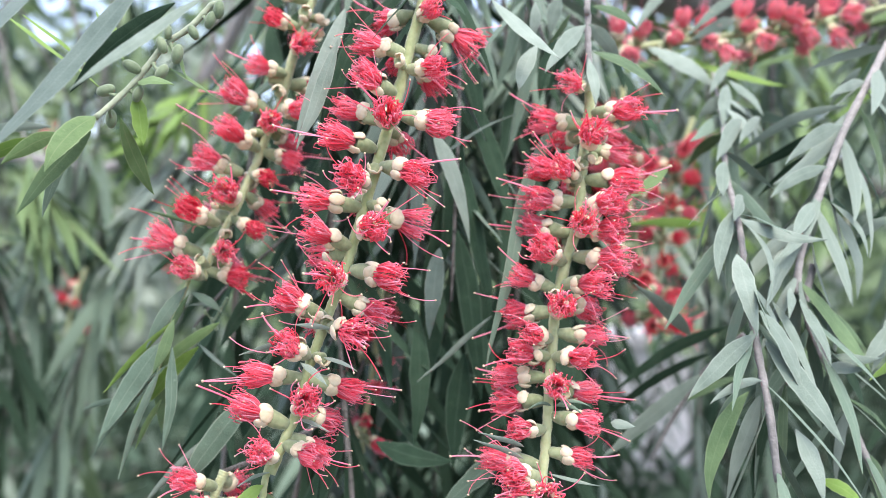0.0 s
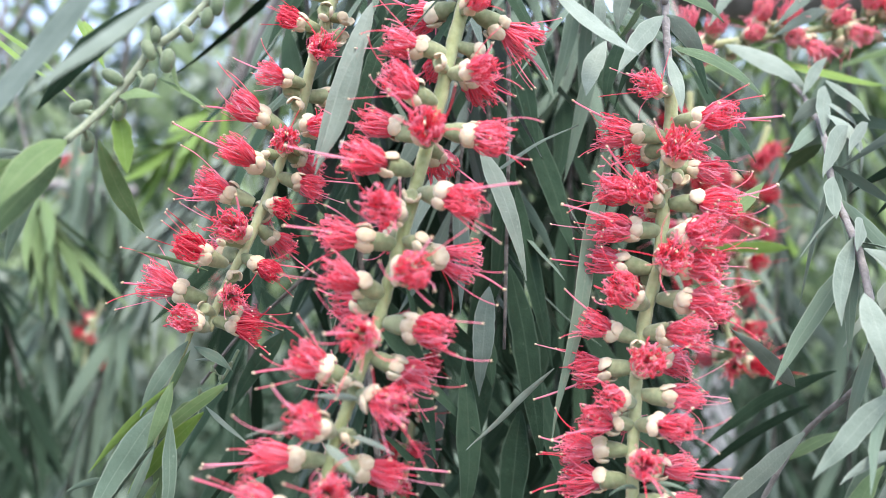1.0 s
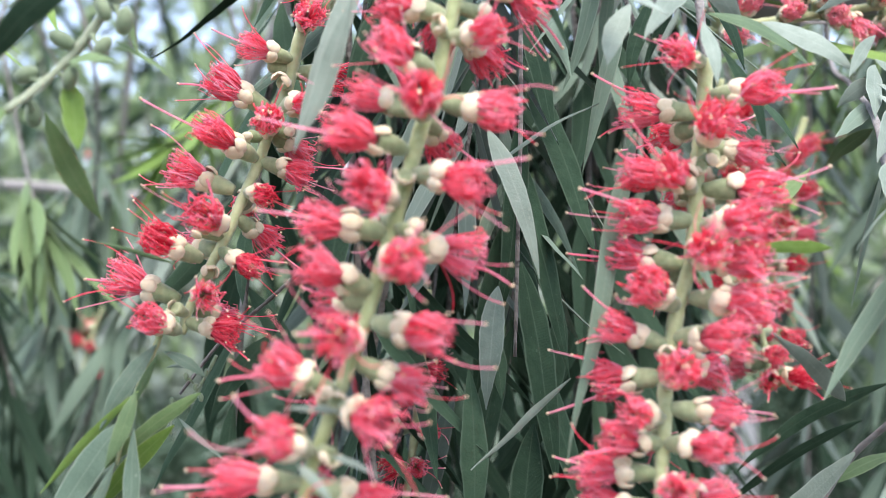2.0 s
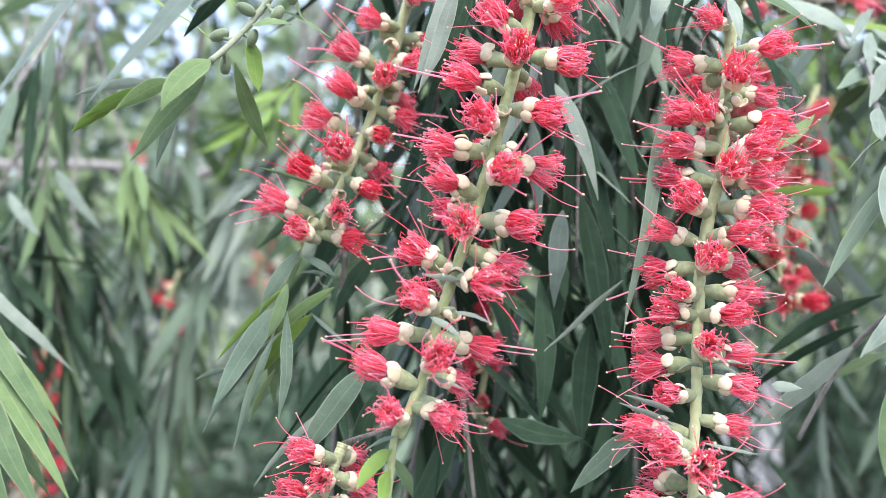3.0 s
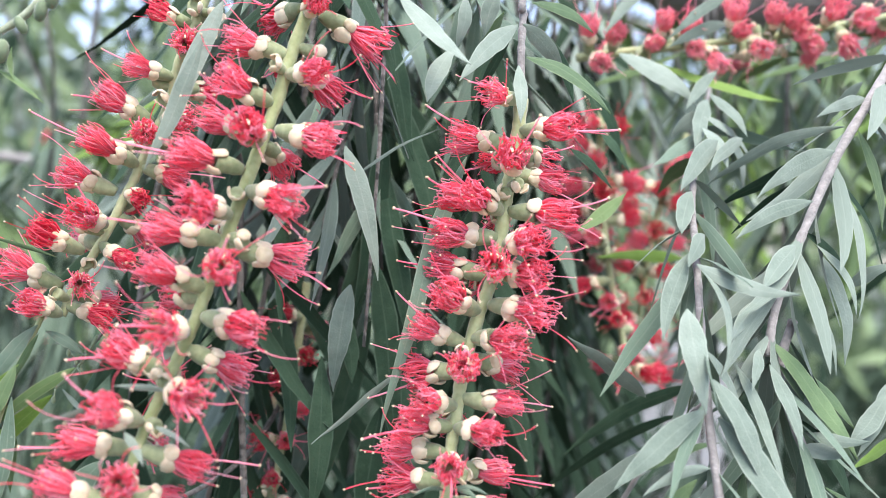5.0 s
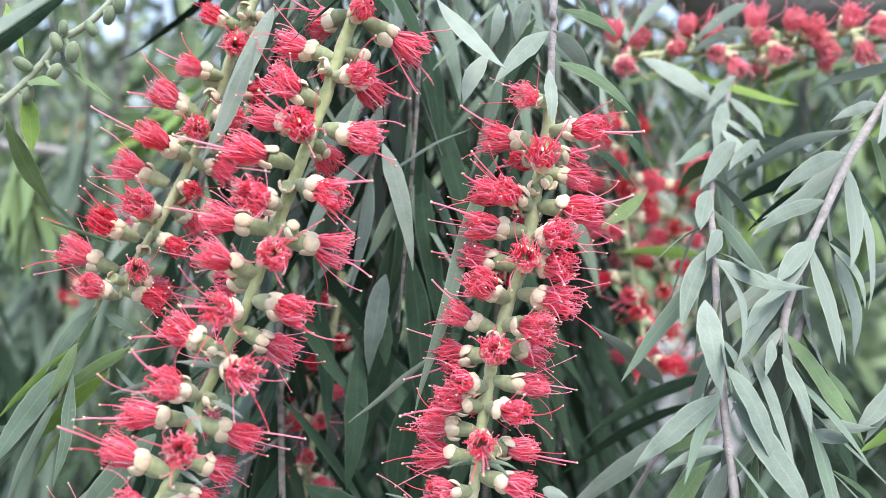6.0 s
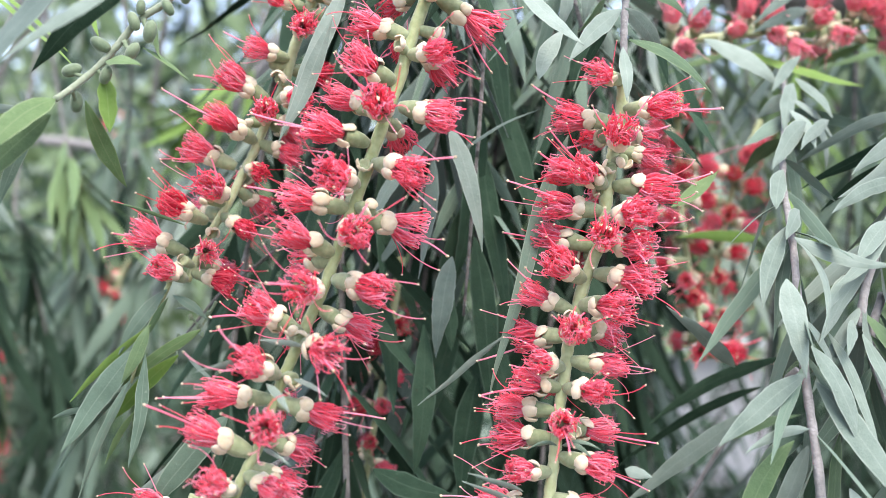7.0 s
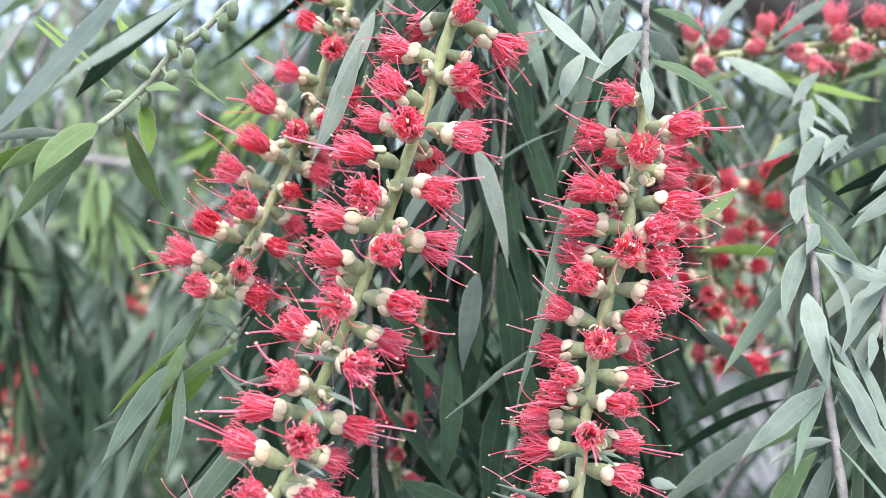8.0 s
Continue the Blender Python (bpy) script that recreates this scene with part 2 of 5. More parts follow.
def twig(points, thick, thin, label, group="", knots=0.12, name="leafy_twig", mat=None):
    """A woody twig through the points; its leaves become its parts."""
    bm = bmesh.new()
    pts = glide(points, 7 * (len(points) - 1))
    n = len(pts)
    rng = random.Random(len(points) * 7 + int(1e4 * abs(points[0][0])))
    tube(bm, pts, [(thick + (thin - thick) * k / (n - 1)) / 2000 for k in range(n)], 8, True, 0, knots, rng)
    return tagged(part(name, bm, mat or BARK, None), label, "plant twig", group)


# leaf shapes that many twigs behind share
def leaf_shapes(mat, count, seed):
    rng, out = random.Random(seed), []
    for _ in range(count):
        bm = bmesh.new()
        blade(bm, 1.0, rng.uniform(0.09, 0.13), rng.uniform(-0.05, 0.05), rng.uniform(-0.05, 0.09), 6, 2, Vector((0, 0, -1)), 0.0, 0.2, rng.uniform(-28, 28), rng.uniform(-0.05, 0.05), rng.uniform(0, 50), 0.003)
        me = bpy.data.meshes.new("leaf")
        bm.to_mesh(me)
        bm.free()
        me.materials.append(mat)
        me.shade_smooth()
        out.append(me)
    return out


SHAPES = {m.name: leaf_shapes(m, 7, k) for k, m in enumerate((GREY, GREEN, DARK_SHADED, YOUNG, FRESH, DULL, SAGE, SLATE))}


def sprinkle(parent, points, count, long, mat, seed, start=0.05, spread=(25, 60)):
    """Leaves set in a spiral on a twig, hanging a little; long: their mean length in metres."""
    rng = random.Random(seed)
    pts = glide(points, 60)
    for k in range(count):
        s = start + (1 - start) * (k + rng.random() * 0.6) / count
        i = min(int(s * 60), 59)
        t = (pts[i + 1] - pts[i]).normalized()
        side = t.cross(Vector((0.3, 0.9, 0.2))).normalized()
        side.rotate(Matrix.Rotation(k * 2.4 + rng.uniform(-0.4, 0.4), 3, t))
        a = radians(rng.uniform(*spread))
        way = t * math.cos(a) + side * math.sin(a) + Vector((0, 0, -0.25 - 0.2 * rng.random()))
        size = long * rng.uniform(0.75, 1.2)
        turn = way.to_track_quat("-Z", "Y").to_matrix().to_4x4() @ Matrix.Rotation(rng.uniform(-1.2, 1.2), 4, "Z")
        shared("leaf", rng.choice(SHAPES[mat.name]), parent, Matrix.Translation(pts[i]) @ turn @ Matrix.Scale(size, 4))


# ---- the flower of the bottlebrush: ovary, petals, stamens, style ----
def tip_ball(bm, place, size, rng):
    """An anther or stigma at the end of a filament."""
    turn = Matrix.Translation(place) @ Matrix.Rotation(rng.uniform(0, 3), 4, "X") @ Matrix.Diagonal((1, 1, 1.4, 1))
    made = bmesh.ops.create_icosphere(bm, subdivisions=1, radius=size, matrix=turn)
    for f in {f for v in made["verts"] for f in v.link_faces}:
        f.material_index = 2


def filament(bm, rng, start, way, length, curl, steps, radius, slot, tip):
    """A thin thread that leaves start along way and bends as it goes."""
    axis = Vector((rng.uniform(-1, 1), rng.uniform(-1, 1), rng.uniform(-0.6, 0.6)))
    axis.normalize()
    p, d, pts = Vector(start), Vector(way).normalized(), [Vector(start)]
    for k in range(steps):
        p = p + d * (length / steps)
        pts.append(p)
        d = d.copy()
        d.rotate(Matrix.Rotation(curl / steps * (0.4 + 1.2 * k / steps), 3, axis))
    tube(bm, pts, [radius * (1.1 - 0.3 * k / steps) for k in range(steps + 1)], 4, True, slot)
    if tip:
        tip_ball(bm, p, tip, rng)


CUP = ((1.5, 7.4), (3.0, 9.0), (4.1, 11.2), (4.2, 13.4), (2.9, 15.3))  # a closed goblet of threads, radius and height in mm
FAN = ((1.5, 7.4), (2.6, 9.4), (3.7, 12.0), (4.7, 14.6), (5.3, 17.0))  # an opening brush


def stamen_tuft(seed, count, loose, open_up, style, reds):
    """Threads standing in a cup that leans inward at its rim, or opens to a brush; a few loose ones, and one long style."""
    rng, bm = random.Random(seed), bmesh.new()
    for _ in range(count):
        a, deep = rng.uniform(0, 6.283), math.sqrt(rng.uniform(0.2, 1.0))
        spin, high = rng.uniform(-0.8, 0.8), rng.uniform(0.68, 1.1)
        blend = min(max(open_up + rng.uniform(-0.3, 0.3), 0.0), 1.0)
        rows = []
        for k, (c, f) in enumerate(zip(CUP, FAN)):
            r = (c[0] + (f[0] - c[0]) * blend) * (deep if k else 0.35 + 0.65 * deep) + rng.uniform(-0.25, 0.25) * k / 4
            z = 7.4 + (c[1] + (f[1] - c[1]) * blend - 7.4) * high * (1.08 - 0.12 * deep)
            turn = a + spin * (k / 4) ** 1.5
            stray = Vector((rng.uniform(-1, 1), rng.uniform(-1, 1), rng.uniform(-1, 1))) * 0.16 * k
            rows.append((Vector((r * math.cos(turn), r * math.sin(turn), z)) + stray) / 1000)
        if rng.random() < 0.6:  # the end curls over into a small loop
            b = rng.uniform(0, 6.283)
            out = Vector((math.cos(b), math.sin(b), 0.3)) * rng.uniform(0.001, 0.0019)
            rows += [rows[-1] + out + Vector((0, 0, 0.0003)), rows[-1] + out * 0.9 - Vector((0, 0, rng.uniform(0.001, 0.002)))]
        pts = glide(rows, 7)
        thick = rng.uniform(0.00015, 0.00023)
        tube(bm, pts, [thick * (1.1 - 0.35 * k / 7) for k in range(8)], 3, True, 1 if rng.random() < 0.4 else 0)
        if rng.random() < 0.05:
            tip_ball(bm, pts[-1], 0.00028, rng)
    for _ in range(loose + 1):
        a, lean = rng.uniform(0, 6.283), rng.uniform(0.2, 0.9)
        way = (math.sin(lean) * math.cos(a), math.sin(lean) * math.sin(a), math.cos(lean))
        filament(bm, rng, (0.0022 * math.cos(a), 0.0022 * math.sin(a), 0.009), way, rng.uniform(0.009, 0.018), rng.uniform(-1.3, 1.5), 8, 0.00014, rng.randrange(2), 0.0003)
    if style:
        a, lean = rng.uniform(0, 6.283), rng.uniform(0.05, 0.45)
        way = (math.sin(lean) * math.cos(a), math.sin(lean) * math.sin(a), math.cos(lean))
        filament(bm, rng, (0.001 * math.cos(a), 0.001 * math.sin(a), 0.008), way, style, rng.uniform(0.1, 0.7), 9, 0.00030, 1, 0.00042)
    me = bpy.data.meshes.new("stamen_tuft")
    bm.to_mesh(me)
    bm.free()
    for m in (*reds, ANTHER):
        me.materials.append(m)
    me.shade_smooth()
    return me


def small_body(name, mat, profile, sides, squash=1.0, bend=0.0, seed=0):
    bm = bmesh.new()
    lathe(bm, profile, sides, 0, squash)
    for v in bm.verts:
        v.co += 0.00022 * noise.noise_vector(v.co * 450 + Vector((seed, 0, 0)))
        v.co.x += bend * v.co.z * v.co.z
    me = bpy.data.meshes.new(name)
    bm.to_mesh(me)
    bm.free()
    me.materials.append(mat)
    me.shade_smooth()
    return me


TUFTS = [stamen_tuft(40 + k, 78 + 5 * (k % 4), *row, (RED, PINK)) for k, row in enumerate(((2, 0.2, 0.018), (3, 0.1, 0.0), (1, 0.45, 0.020), (4, 0.3, 0.016), (3, 0.8, 0.018), (4, 1.0, 0.016), (5, 0.35, 0.0), (2, 0.6, 0.021), (3, 0.15, 0.017), (5, 0.9, 0.014)))]
CORAL_TUFTS = [stamen_tuft(90 + k, 76 + 5 * k, *row, (CORAL, PINK)) for k, row in enumerate(((2, 0.3, 0.014), (1, 0.1, 0.0), (3, 0.6, 0.015), (0, 0.2, 0.0)))]
OLD_TUFTS = [stamen_tuft(70 + k, 56 + 6 * k, *row, (OLD_RED, RED)) for k, row in enumerate(((4, 0.5, 0.014), (3, 0.2, 0.0), (5, 0.8, 0.012), (4, 0.1, 0.015)))]
OVARIES = [small_body("flower", OVARY, ((0.0004, 0.0013), (0.0012, 0.0016), (0.0024, 0.0020), (0.004, 0.0023), (0.0055, 0.00245), (0.0066, 0.0025), (0.0073, 0.0022), (0.0071, 0.0012), (0.0068, 0.0005)), 12, q, b, k) for k, (q, b) in enumerate(((0.94, 6.0), (0.88, -8.0), (0.97, 11.0), (0.92, -3.0)))]


LOBE = ((0.36, 0.94), (0.68, 0.74), (0.9, 0.44), (1.0, 0.12), (0.97, -0.04), (0.82, 0.06), (0.45, 0.36))  # a cupped petal from the crown of its back over the rim to the inside


def petal_shape(seed, high):
    """A rounded petal lobe, cupped like a spoon, its back to +Z, with a soft uneven rim."""
    bm, sides = bmesh.new(), 11
    rings = []
    for r, h in LOBE:
        ring = []
        for k in range(sides):
            a = 6.28319 * k / sides
            q = 0.0021 * r * (1 + 0.17 * noise.noise(Vector((1.2 * math.cos(a), 1.2 * math.sin(a), seed * 1.7))))
            x, y = q * math.cos(a), q * math.sin(a)
            ring.append(bm.verts.new((x, y, high * h + 0.00045 * r * noise.noise(Vector((x * 600, y * 600, seed))))))
        rings.append(ring)
    crown, hollow = bm.verts.new((0, 0, high)), bm.verts.new((0, 0, high * 0.46))
    for k in range(sides):
        n = (k + 1) % sides
        bm.faces.new((crown, rings[0][k], rings[0][n]))
        for p, q in zip(rings, rings[1:]):
            bm.faces.new((p[k], q[k], q[n], p[n]))
        bm.faces.new((rings[-1][k], hollow, rings[-1][n]))
    me = bpy.data.meshes.new("petal")
    bm.to_mesh(me)
    bm.free()
    me.materials.append(PETAL)
    me.shade_smooth()
    return me


PETALS = [petal_shape(k, high) for k, high in enumerate((0.0012, 0.0014, 0.0010, 0.0015, 0.0012))]


def flower(parent, place, way, rng, size=1.0, old=False, bare=False, fresh=TUFTS):
    """A flower on the spike: its ovary, with petals, stamens and style on it."""
    ob = new("flower", rng.choice(OVARIES))
    ob.parent = parent
    turn = way.to_track_quat("Z", "Y").to_matrix().to_4x4() @ Matrix.Rotation(rng.uniform(0, 6.28), 4, "Z")
    ob.matrix_basis = Matrix.Translation(place) @ turn @ Matrix.Scale(size, 4)
    skip = rng.randrange(14)
    for k in range(5):
        if k == skip or (bare and k > 2):
            continue
        a = k * 1.2566 + rng.uniform(-0.25, 0.25)
        m = Matrix.Rotation(a, 4, "Z") @ Matrix.Translation((0.0019 + rng.uniform(-0.0002, 0.0004), 0, 0.0077 + rng.uniform(-0.0008, 0.0006))) @ Matrix.Rotation(rng.uniform(1.1, 2.0), 4, "Y") @ Matrix.Rotation(rng.uniform(-0.35, 0.35), 4, "X") @ Matrix.Diagonal((rng.uniform(0.9, 1.2), rng.uniform(0.85, 1.1), 1.0, 1))
        shared("petal", rng.choice(PETALS), ob, m)
    if bare:
        return ob
    wide = rng.uniform(0.84, 1.0)
    shared("stamen_tuft", rng.choice(OLD_TUFTS if old else fresh), ob, Matrix.Diagonal((wide, wide, rng.uniform(0.95, 1.08), 1)))
    return ob


def spike(points, flowers, label, seed, backs=8, width=3.4, old=0.0, spent=0, fill=0, fresh=TUFTS, grow=1.0):
    """A hanging flower spike. flowers: rows of (way along it, turn about it in degrees, 0 facing the open side, and, where it is known, how far its stamens stand out in mm)."""
    rng = random.Random(seed)
    pts = glide(points, 80)
    bm = bmesh.new()
    tube(bm, glide(points, 120), [width / 2000 * (1.0 - 0.3 * k / 120) for k in range(121)], 10, True, 0, 0.09, rng)
    ob = tagged(part("flower_spike", bm, RACHIS, None), label, "flower spike", "bottlebrush flower spikes")
    tips = []

    def put(s, turn, size, bare=False, near=0.0, lift=0.0):
        i = min(max(int(s * 80), 0), 79)
        p = pts[i].lerp(pts[i + 1], min(max(s * 80 - i, 0), 1))
        t = (pts[i + 1] - pts[i]).normalized()
        n = Vector((0, -1, 0))
        n = (n - t * n.dot(t)).normalized()
        side = n.cross(t)
        side = side if side.x > 0 or (abs(side.x) < 1e-6 and side.z > 0) else -side
        out = n * math.cos(radians(turn)) + side * math.sin(radians(turn))
        tip = p + out * 0.0105 * size
        if near and min((tip - q).length for q in tips) < near:
            return
        tips.append(tip)
        slip = t * rng.uniform(-0.0016, 0.0010)  # the foot sits a little above or below the head
        flower(ob, p + slip + out * lift, (out * 0.0118 - slip).normalized(), rng, size, rng.random() < old, bare, fresh)

    for s, turn, *reach in flowers:
        size = min(max(reach[0] / 13.0, 0.8), 0.98) * rng.uniform(0.97, 1.03) if reach else rng.uniform(0.85, 0.98) * grow
        put(s, turn, size, lift=max(0.0, reach[0] / 1000 - 0.0122 * size) * 0.75 if reach else 0.0)
    for k in range(backs):
        put(0.02 + 0.96 * (k + 0.5) / backs, 180 + rng.uniform(-55, 55), rng.uniform(0.8, 0.95), False, 0.006)
    for k in range(fill):
        put(rng.uniform(0.02, 0.98), rng.uniform(-110, 110), rng.uniform(0.85, 1.0), False, 0.0075)
    for k in range(spent):
        put(rng.uniform(0.02, 0.98), rng.uniform(-100, 100), rng.uniform(0.62, 0.85), True, 0.0052)
    return ob


def bud(parent, place, size, roll=0.0):
    """A plump flower bud on a short stalk from its twig; size: its width in millimetres."""
    bm = bmesh.new()
    m = pose(*place, 10, roll, 0)
    foot = m.inverted() @ min((v.co for v in parent.data.vertices), key=lambda c: (c - Vector(place)).length)
    tube(bm, glide([foot, foot * 0.6 - Vector((0, 0, 0.12 * foot.length)), foot * 0.2], 5), [size / 1000 * w for w in (0.22, 0.16, 0.15, 0.17, 0.22, 0.28)], 7)
    lathe(bm, [(1.3 * h * size / 1000, 1.05 * r * size / 1000) for h, r in ((-0.6, 0.16), (-0.5, 0.31), (-0.22, 0.44), (0.1, 0.46), (0.36, 0.39), (0.52, 0.27), (0.6, 0.13), (0.63, 0.05))], 12, 0, 0.95)
    ob = part("bud", bm, BUD, parent)
    ob.matrix_basis = m
    return ob


# ---- ground and the tree that carries the twigs ----
bm = bmesh.new()
bmesh.ops.create_grid(bm, x_segments=60, y_segments=60, size=60.0)
for v in bm.verts:
    v.co.z = 0.04 * noise.noise(v.co * 0.7)
ground = tagged(part("ground", bm, SOIL, None), "dark leaf-littered garden soil under the shrub", "ground", kind="structure")


# ---- the flower spikes in front ----
spike_a = spike([(-0.0047, 0.2620, 1.5754), (-0.0092, 0.2560, 1.5579), (-0.0128, 0.2530, 1.5430), (-0.0157, 0.2510, 1.5328), (-0.0188, 0.2480, 1.5213), (-0.0214, 0.2460, 1.5115), (-0.0243, 0.2440, 1.5018), (-0.0265, 0.2420, 1.4936), (-0.0300, 0.2400, 1.4842), (-0.0331, 0.2370, 1.4751), (-0.0357, 0.2350, 1.4674), (-0.0379, 0.2320, 1.4575), (-0.0410, 0.2300, 1.4501), (-0.0436, 0.2280, 1.4428)],
    [(0.005, -50, 12.0), (0.030, -135, 15.3), (0.037, 115, 15.5), (0.045, 22, 9.5), (0.092, -80, 11.6), (0.095, 147, 15.5), (0.110, 52, 10.8), (0.150, -49, 12.3), (0.193, 70, 15.1), (0.205, -99, 12.3), (0.230, 1, 15.1), (0.278, -58, 13.5), (0.305, 54, 13.5), (0.355, -17, 14.4), (0.385, 107, 13.3), (0.398, -84, 12.5), (0.438, 20, 15.5), (0.472, -54, 11.5), (0.525, 64, 13.6), (0.570, -7, 14.8), (0.588, 110, 11.2), (0.630, -66, 12.0), (0.665, 36, 15.0), (0.725, -27, 14.4), (0.780, 97, 11.4), (0.790, -89, 11.3), (0.828, 12, 13.1), (0.840, 129, 9.5), (0.880, -71, 12.2), (0.925, 58, 9.6), (0.955, -20, 9.5)],
    "hanging bottlebrush spike with crimson curled stamens and cream petals", 11, 7, 3.4, spent=16)
spike_b = spike([(0.0451, 0.2740, 1.5496), (0.0441, 0.2730, 1.5374), (0.0422, 0.2710, 1.5267), (0.0411, 0.2690, 1.5176), (0.0394, 0.2670, 1.5057), (0.0356, 0.2640, 1.4943), (0.0324, 0.2600, 1.4812), (0.0314, 0.2570, 1.4730), (0.0302, 0.2550, 1.4634), (0.0294, 0.2520, 1.4529), (0.0280, 0.2490, 1.4413), (0.0271, 0.2470, 1.4337), (0.0265, 0.2450, 1.4249), (0.0259, 0.2430, 1.4164)],
    [(0.010, -42, 10.7), (0.050, 52, 12.2), (0.075, -99, 12.2), (0.090, -154, 11.6), (0.125, -2, 14.2), (0.128, 82, 10.0), (0.198, -73, 12.7), (0.207, -35, 13.8), (0.207, 68, 13.4), (0.263, -74, 12.5), (0.268, 27, 15.5), (0.310, 40, 13.1), (0.315, -3, 14.7), (0.320, -102, 13.0), (0.355, 52, 14.3), (0.375, -44, 12.5), (0.412, 39, 11.8), (0.417, -83, 11.0), (0.432, 120, 11.4), (0.465, -120, 11.7), (0.465, 0, 12.9)]
    + [(0.510, 87, 11.6), (0.537, -41, 10.8), (0.568, 41, 11.3), (0.573, -64, 9.9), (0.615, -106, 11.7), (0.637, 99, 11.3), (0.645, 2, 13.2), (0.662, -114, 12.2), (0.698, 79, 11.5), (0.723, -60, 9.5), (0.755, 93, 9.8), (0.777, -105, 13.3), (0.810, -52, 11.7), (0.838, -48, 9.5), (0.860, 0, 14.0), (0.887, -152, 15.5), (0.935, 45, 12.0), (0.945, -70, 12.0), (0.985, 5, 11.0)],
    "hanging bottlebrush spike with red stamens, on a leafy twig", 12, 8, 3.6, spent=15)
spike_c = spike([(-0.0406, 0.2960, 1.5891), (-0.0445, 0.2930, 1.5756), (-0.0488, 0.2900, 1.5606), (-0.0521, 0.2920, 1.5494), (-0.0557, 0.2900, 1.5400), (-0.0589, 0.2880, 1.5298), (-0.0621, 0.2860, 1.5214), (-0.0652, 0.2840, 1.5132), (-0.0691, 0.2820, 1.5050), (-0.0722, 0.2800, 1.4977), (-0.0741, 0.2780, 1.4906)],
    [(0.030, 30, 12.0), (0.060, -75, 12.0), (0.133, -66, 9.7), (0.177, 19, 9.5), (0.228, -58, 9.5), (0.350, 41, 13.1), (0.360, -69, 13.9), (0.417, 11, 12.6), (0.475, -39, 13.1), (0.482, 96, 9.5), (0.578, 43, 9.5), (0.588, -73, 14.8), (0.655, 140, 9.5), (0.695, -7, 15.5), (0.748, 66, 9.5), (0.790, -49, 15.0), (0.882, 28, 9.5), (0.900, -83, 15.0), (0.965, 86, 9.5), (0.998, -21, 11.7)],
    "darker red bottlebrush spike, partly withered, tapering to a leafy shoot", 13, 6, 3.2, old=0.35, spent=24)
spike_d = spike([(0.0676, 0.3720, 1.5818), (0.0855, 0.3740, 1.5847), (0.1003, 0.3750, 1.5866), (0.1212, 0.3760, 1.5894), (0.1421, 0.3770, 1.5923), (0.1588, 0.3780, 1.5959), (0.1841, 0.3800, 1.6016), (0.2102, 0.3840, 1.6116), (0.2200, 0.4000, 1.6600)],
    [(0.030, -53, 11.5), (0.035, 23, 13.7), (0.080, -21, 14.4), (0.190, 1, 11.8), (0.237, -46, 11.8), (0.287, -24, 11.8), (0.297, 19, 11.8), (0.338, 44, 11.8), (0.388, -48, 11.8), (0.390, -5, 11.8), (0.427, 29, 11.8), (0.465, -29, 11.8), (0.502, -13, 11.8), (0.517, 11, 11.8), (0.542, 36, 11.8), (0.605, -13, 14.2), (0.637, 49, 11.8), (0.665, 5, 11.8), (0.800, -40, 12.5), (0.840, 50, 12.5), (0.870, -60, 12.5), (0.900, 20, 12.5)],
    "bottlebrush spike held level, coral red flowers along a pale stem", 14, 6, 3.2, spent=18, fresh=CORAL_TUFTS)
spike_e = spike([(0.0821, 0.4100, 1.5739), (0.0814, 0.4080, 1.5549), (0.0824, 0.4050, 1.5361), (0.0833, 0.4000, 1.5176), (0.0862, 0.3950, 1.4974), (0.0894, 0.3900, 1.4801), (0.0915, 0.3880, 1.4627)],
    [(0.106, -30), (0.119, 25), (0.181, -50), (0.250, -15), (0.300, 80), (0.363, -5), (0.375, 65), (0.394, -95), (0.438, 80), (0.475, -95), (0.513, -30), (0.575, 25), (0.638, -85), (0.725, -20), (0.788, -10), (0.888, 0), (0.963, -15)],
    "deep red bottlebrush spike hanging among leaves behind", 15, 8, 3.0, old=0.55, fill=8)
spike_g = spike([(-0.0222, 0.3430, 1.4990), (-0.0238, 0.3410, 1.4825), (-0.0249, 0.3390, 1.4670), (-0.0270, 0.3370, 1.4500), (-0.0293, 0.3350, 1.4340), (-0.0311, 0.3350, 1.4160)],
    [(0.130, -30), (0.300, 30), (0.400, -20), (0.500, 35), (0.619, 15), (0.644, -35), (0.763, 5), (0.831, -40), (0.863, 45)],
    "crimson bottlebrush spike hanging in the shade of the leaves", 16, 3, 3.0, old=0.5, grow=0.82)
spike_f = spike([(-0.0637, 0.2620, 1.4352), (-0.0664, 0.2600, 1.4280), (-0.0691, 0.2580, 1.4194), (-0.0714, 0.2560, 1.4096)],
    [(0.238, -50), (0.431, -5), (0.613, -40), (0.681, 30), (0.844, -10)],
    "small bottlebrush spike with a few red flowers", 17, 4, 3.0)
spike_h = spike([(0.1225, 0.4400, 1.5640), (0.1147, 0.4350, 1.5445), (0.1082, 0.4300, 1.5267), (0.1043, 0.4250, 1.5069), (0.1009, 0.4200, 1.4877), (0.1000, 0.4200, 1.4685)],
    [(0.150, 5), (0.213, -10), (0.275, -100), (0.306, -20), (0.325, 30), (0.400, -95), (0.481, -5), (0.488, 75), (0.531, -35), (0.631, -65), (0.638, 25), (0.750, -5), (0.831, -40), (0.888, 25), (0.994, -10)],
    "pinkish red bottlebrush spike hanging behind the leaves", 18, 6, 3.0, old=0.6, fill=3)
spike_i = spike([(-0.2544, 0.6400, 1.4857), (-0.2616, 0.6400, 1.4677), (-0.2645, 0.6350, 1.4500), (-0.2684, 0.6350, 1.4303)],
    [(0.444, -20), (0.488, 25)],
    "distant red bottlebrush spike among soft foliage", 19, 2, 3.0, old=1.0)
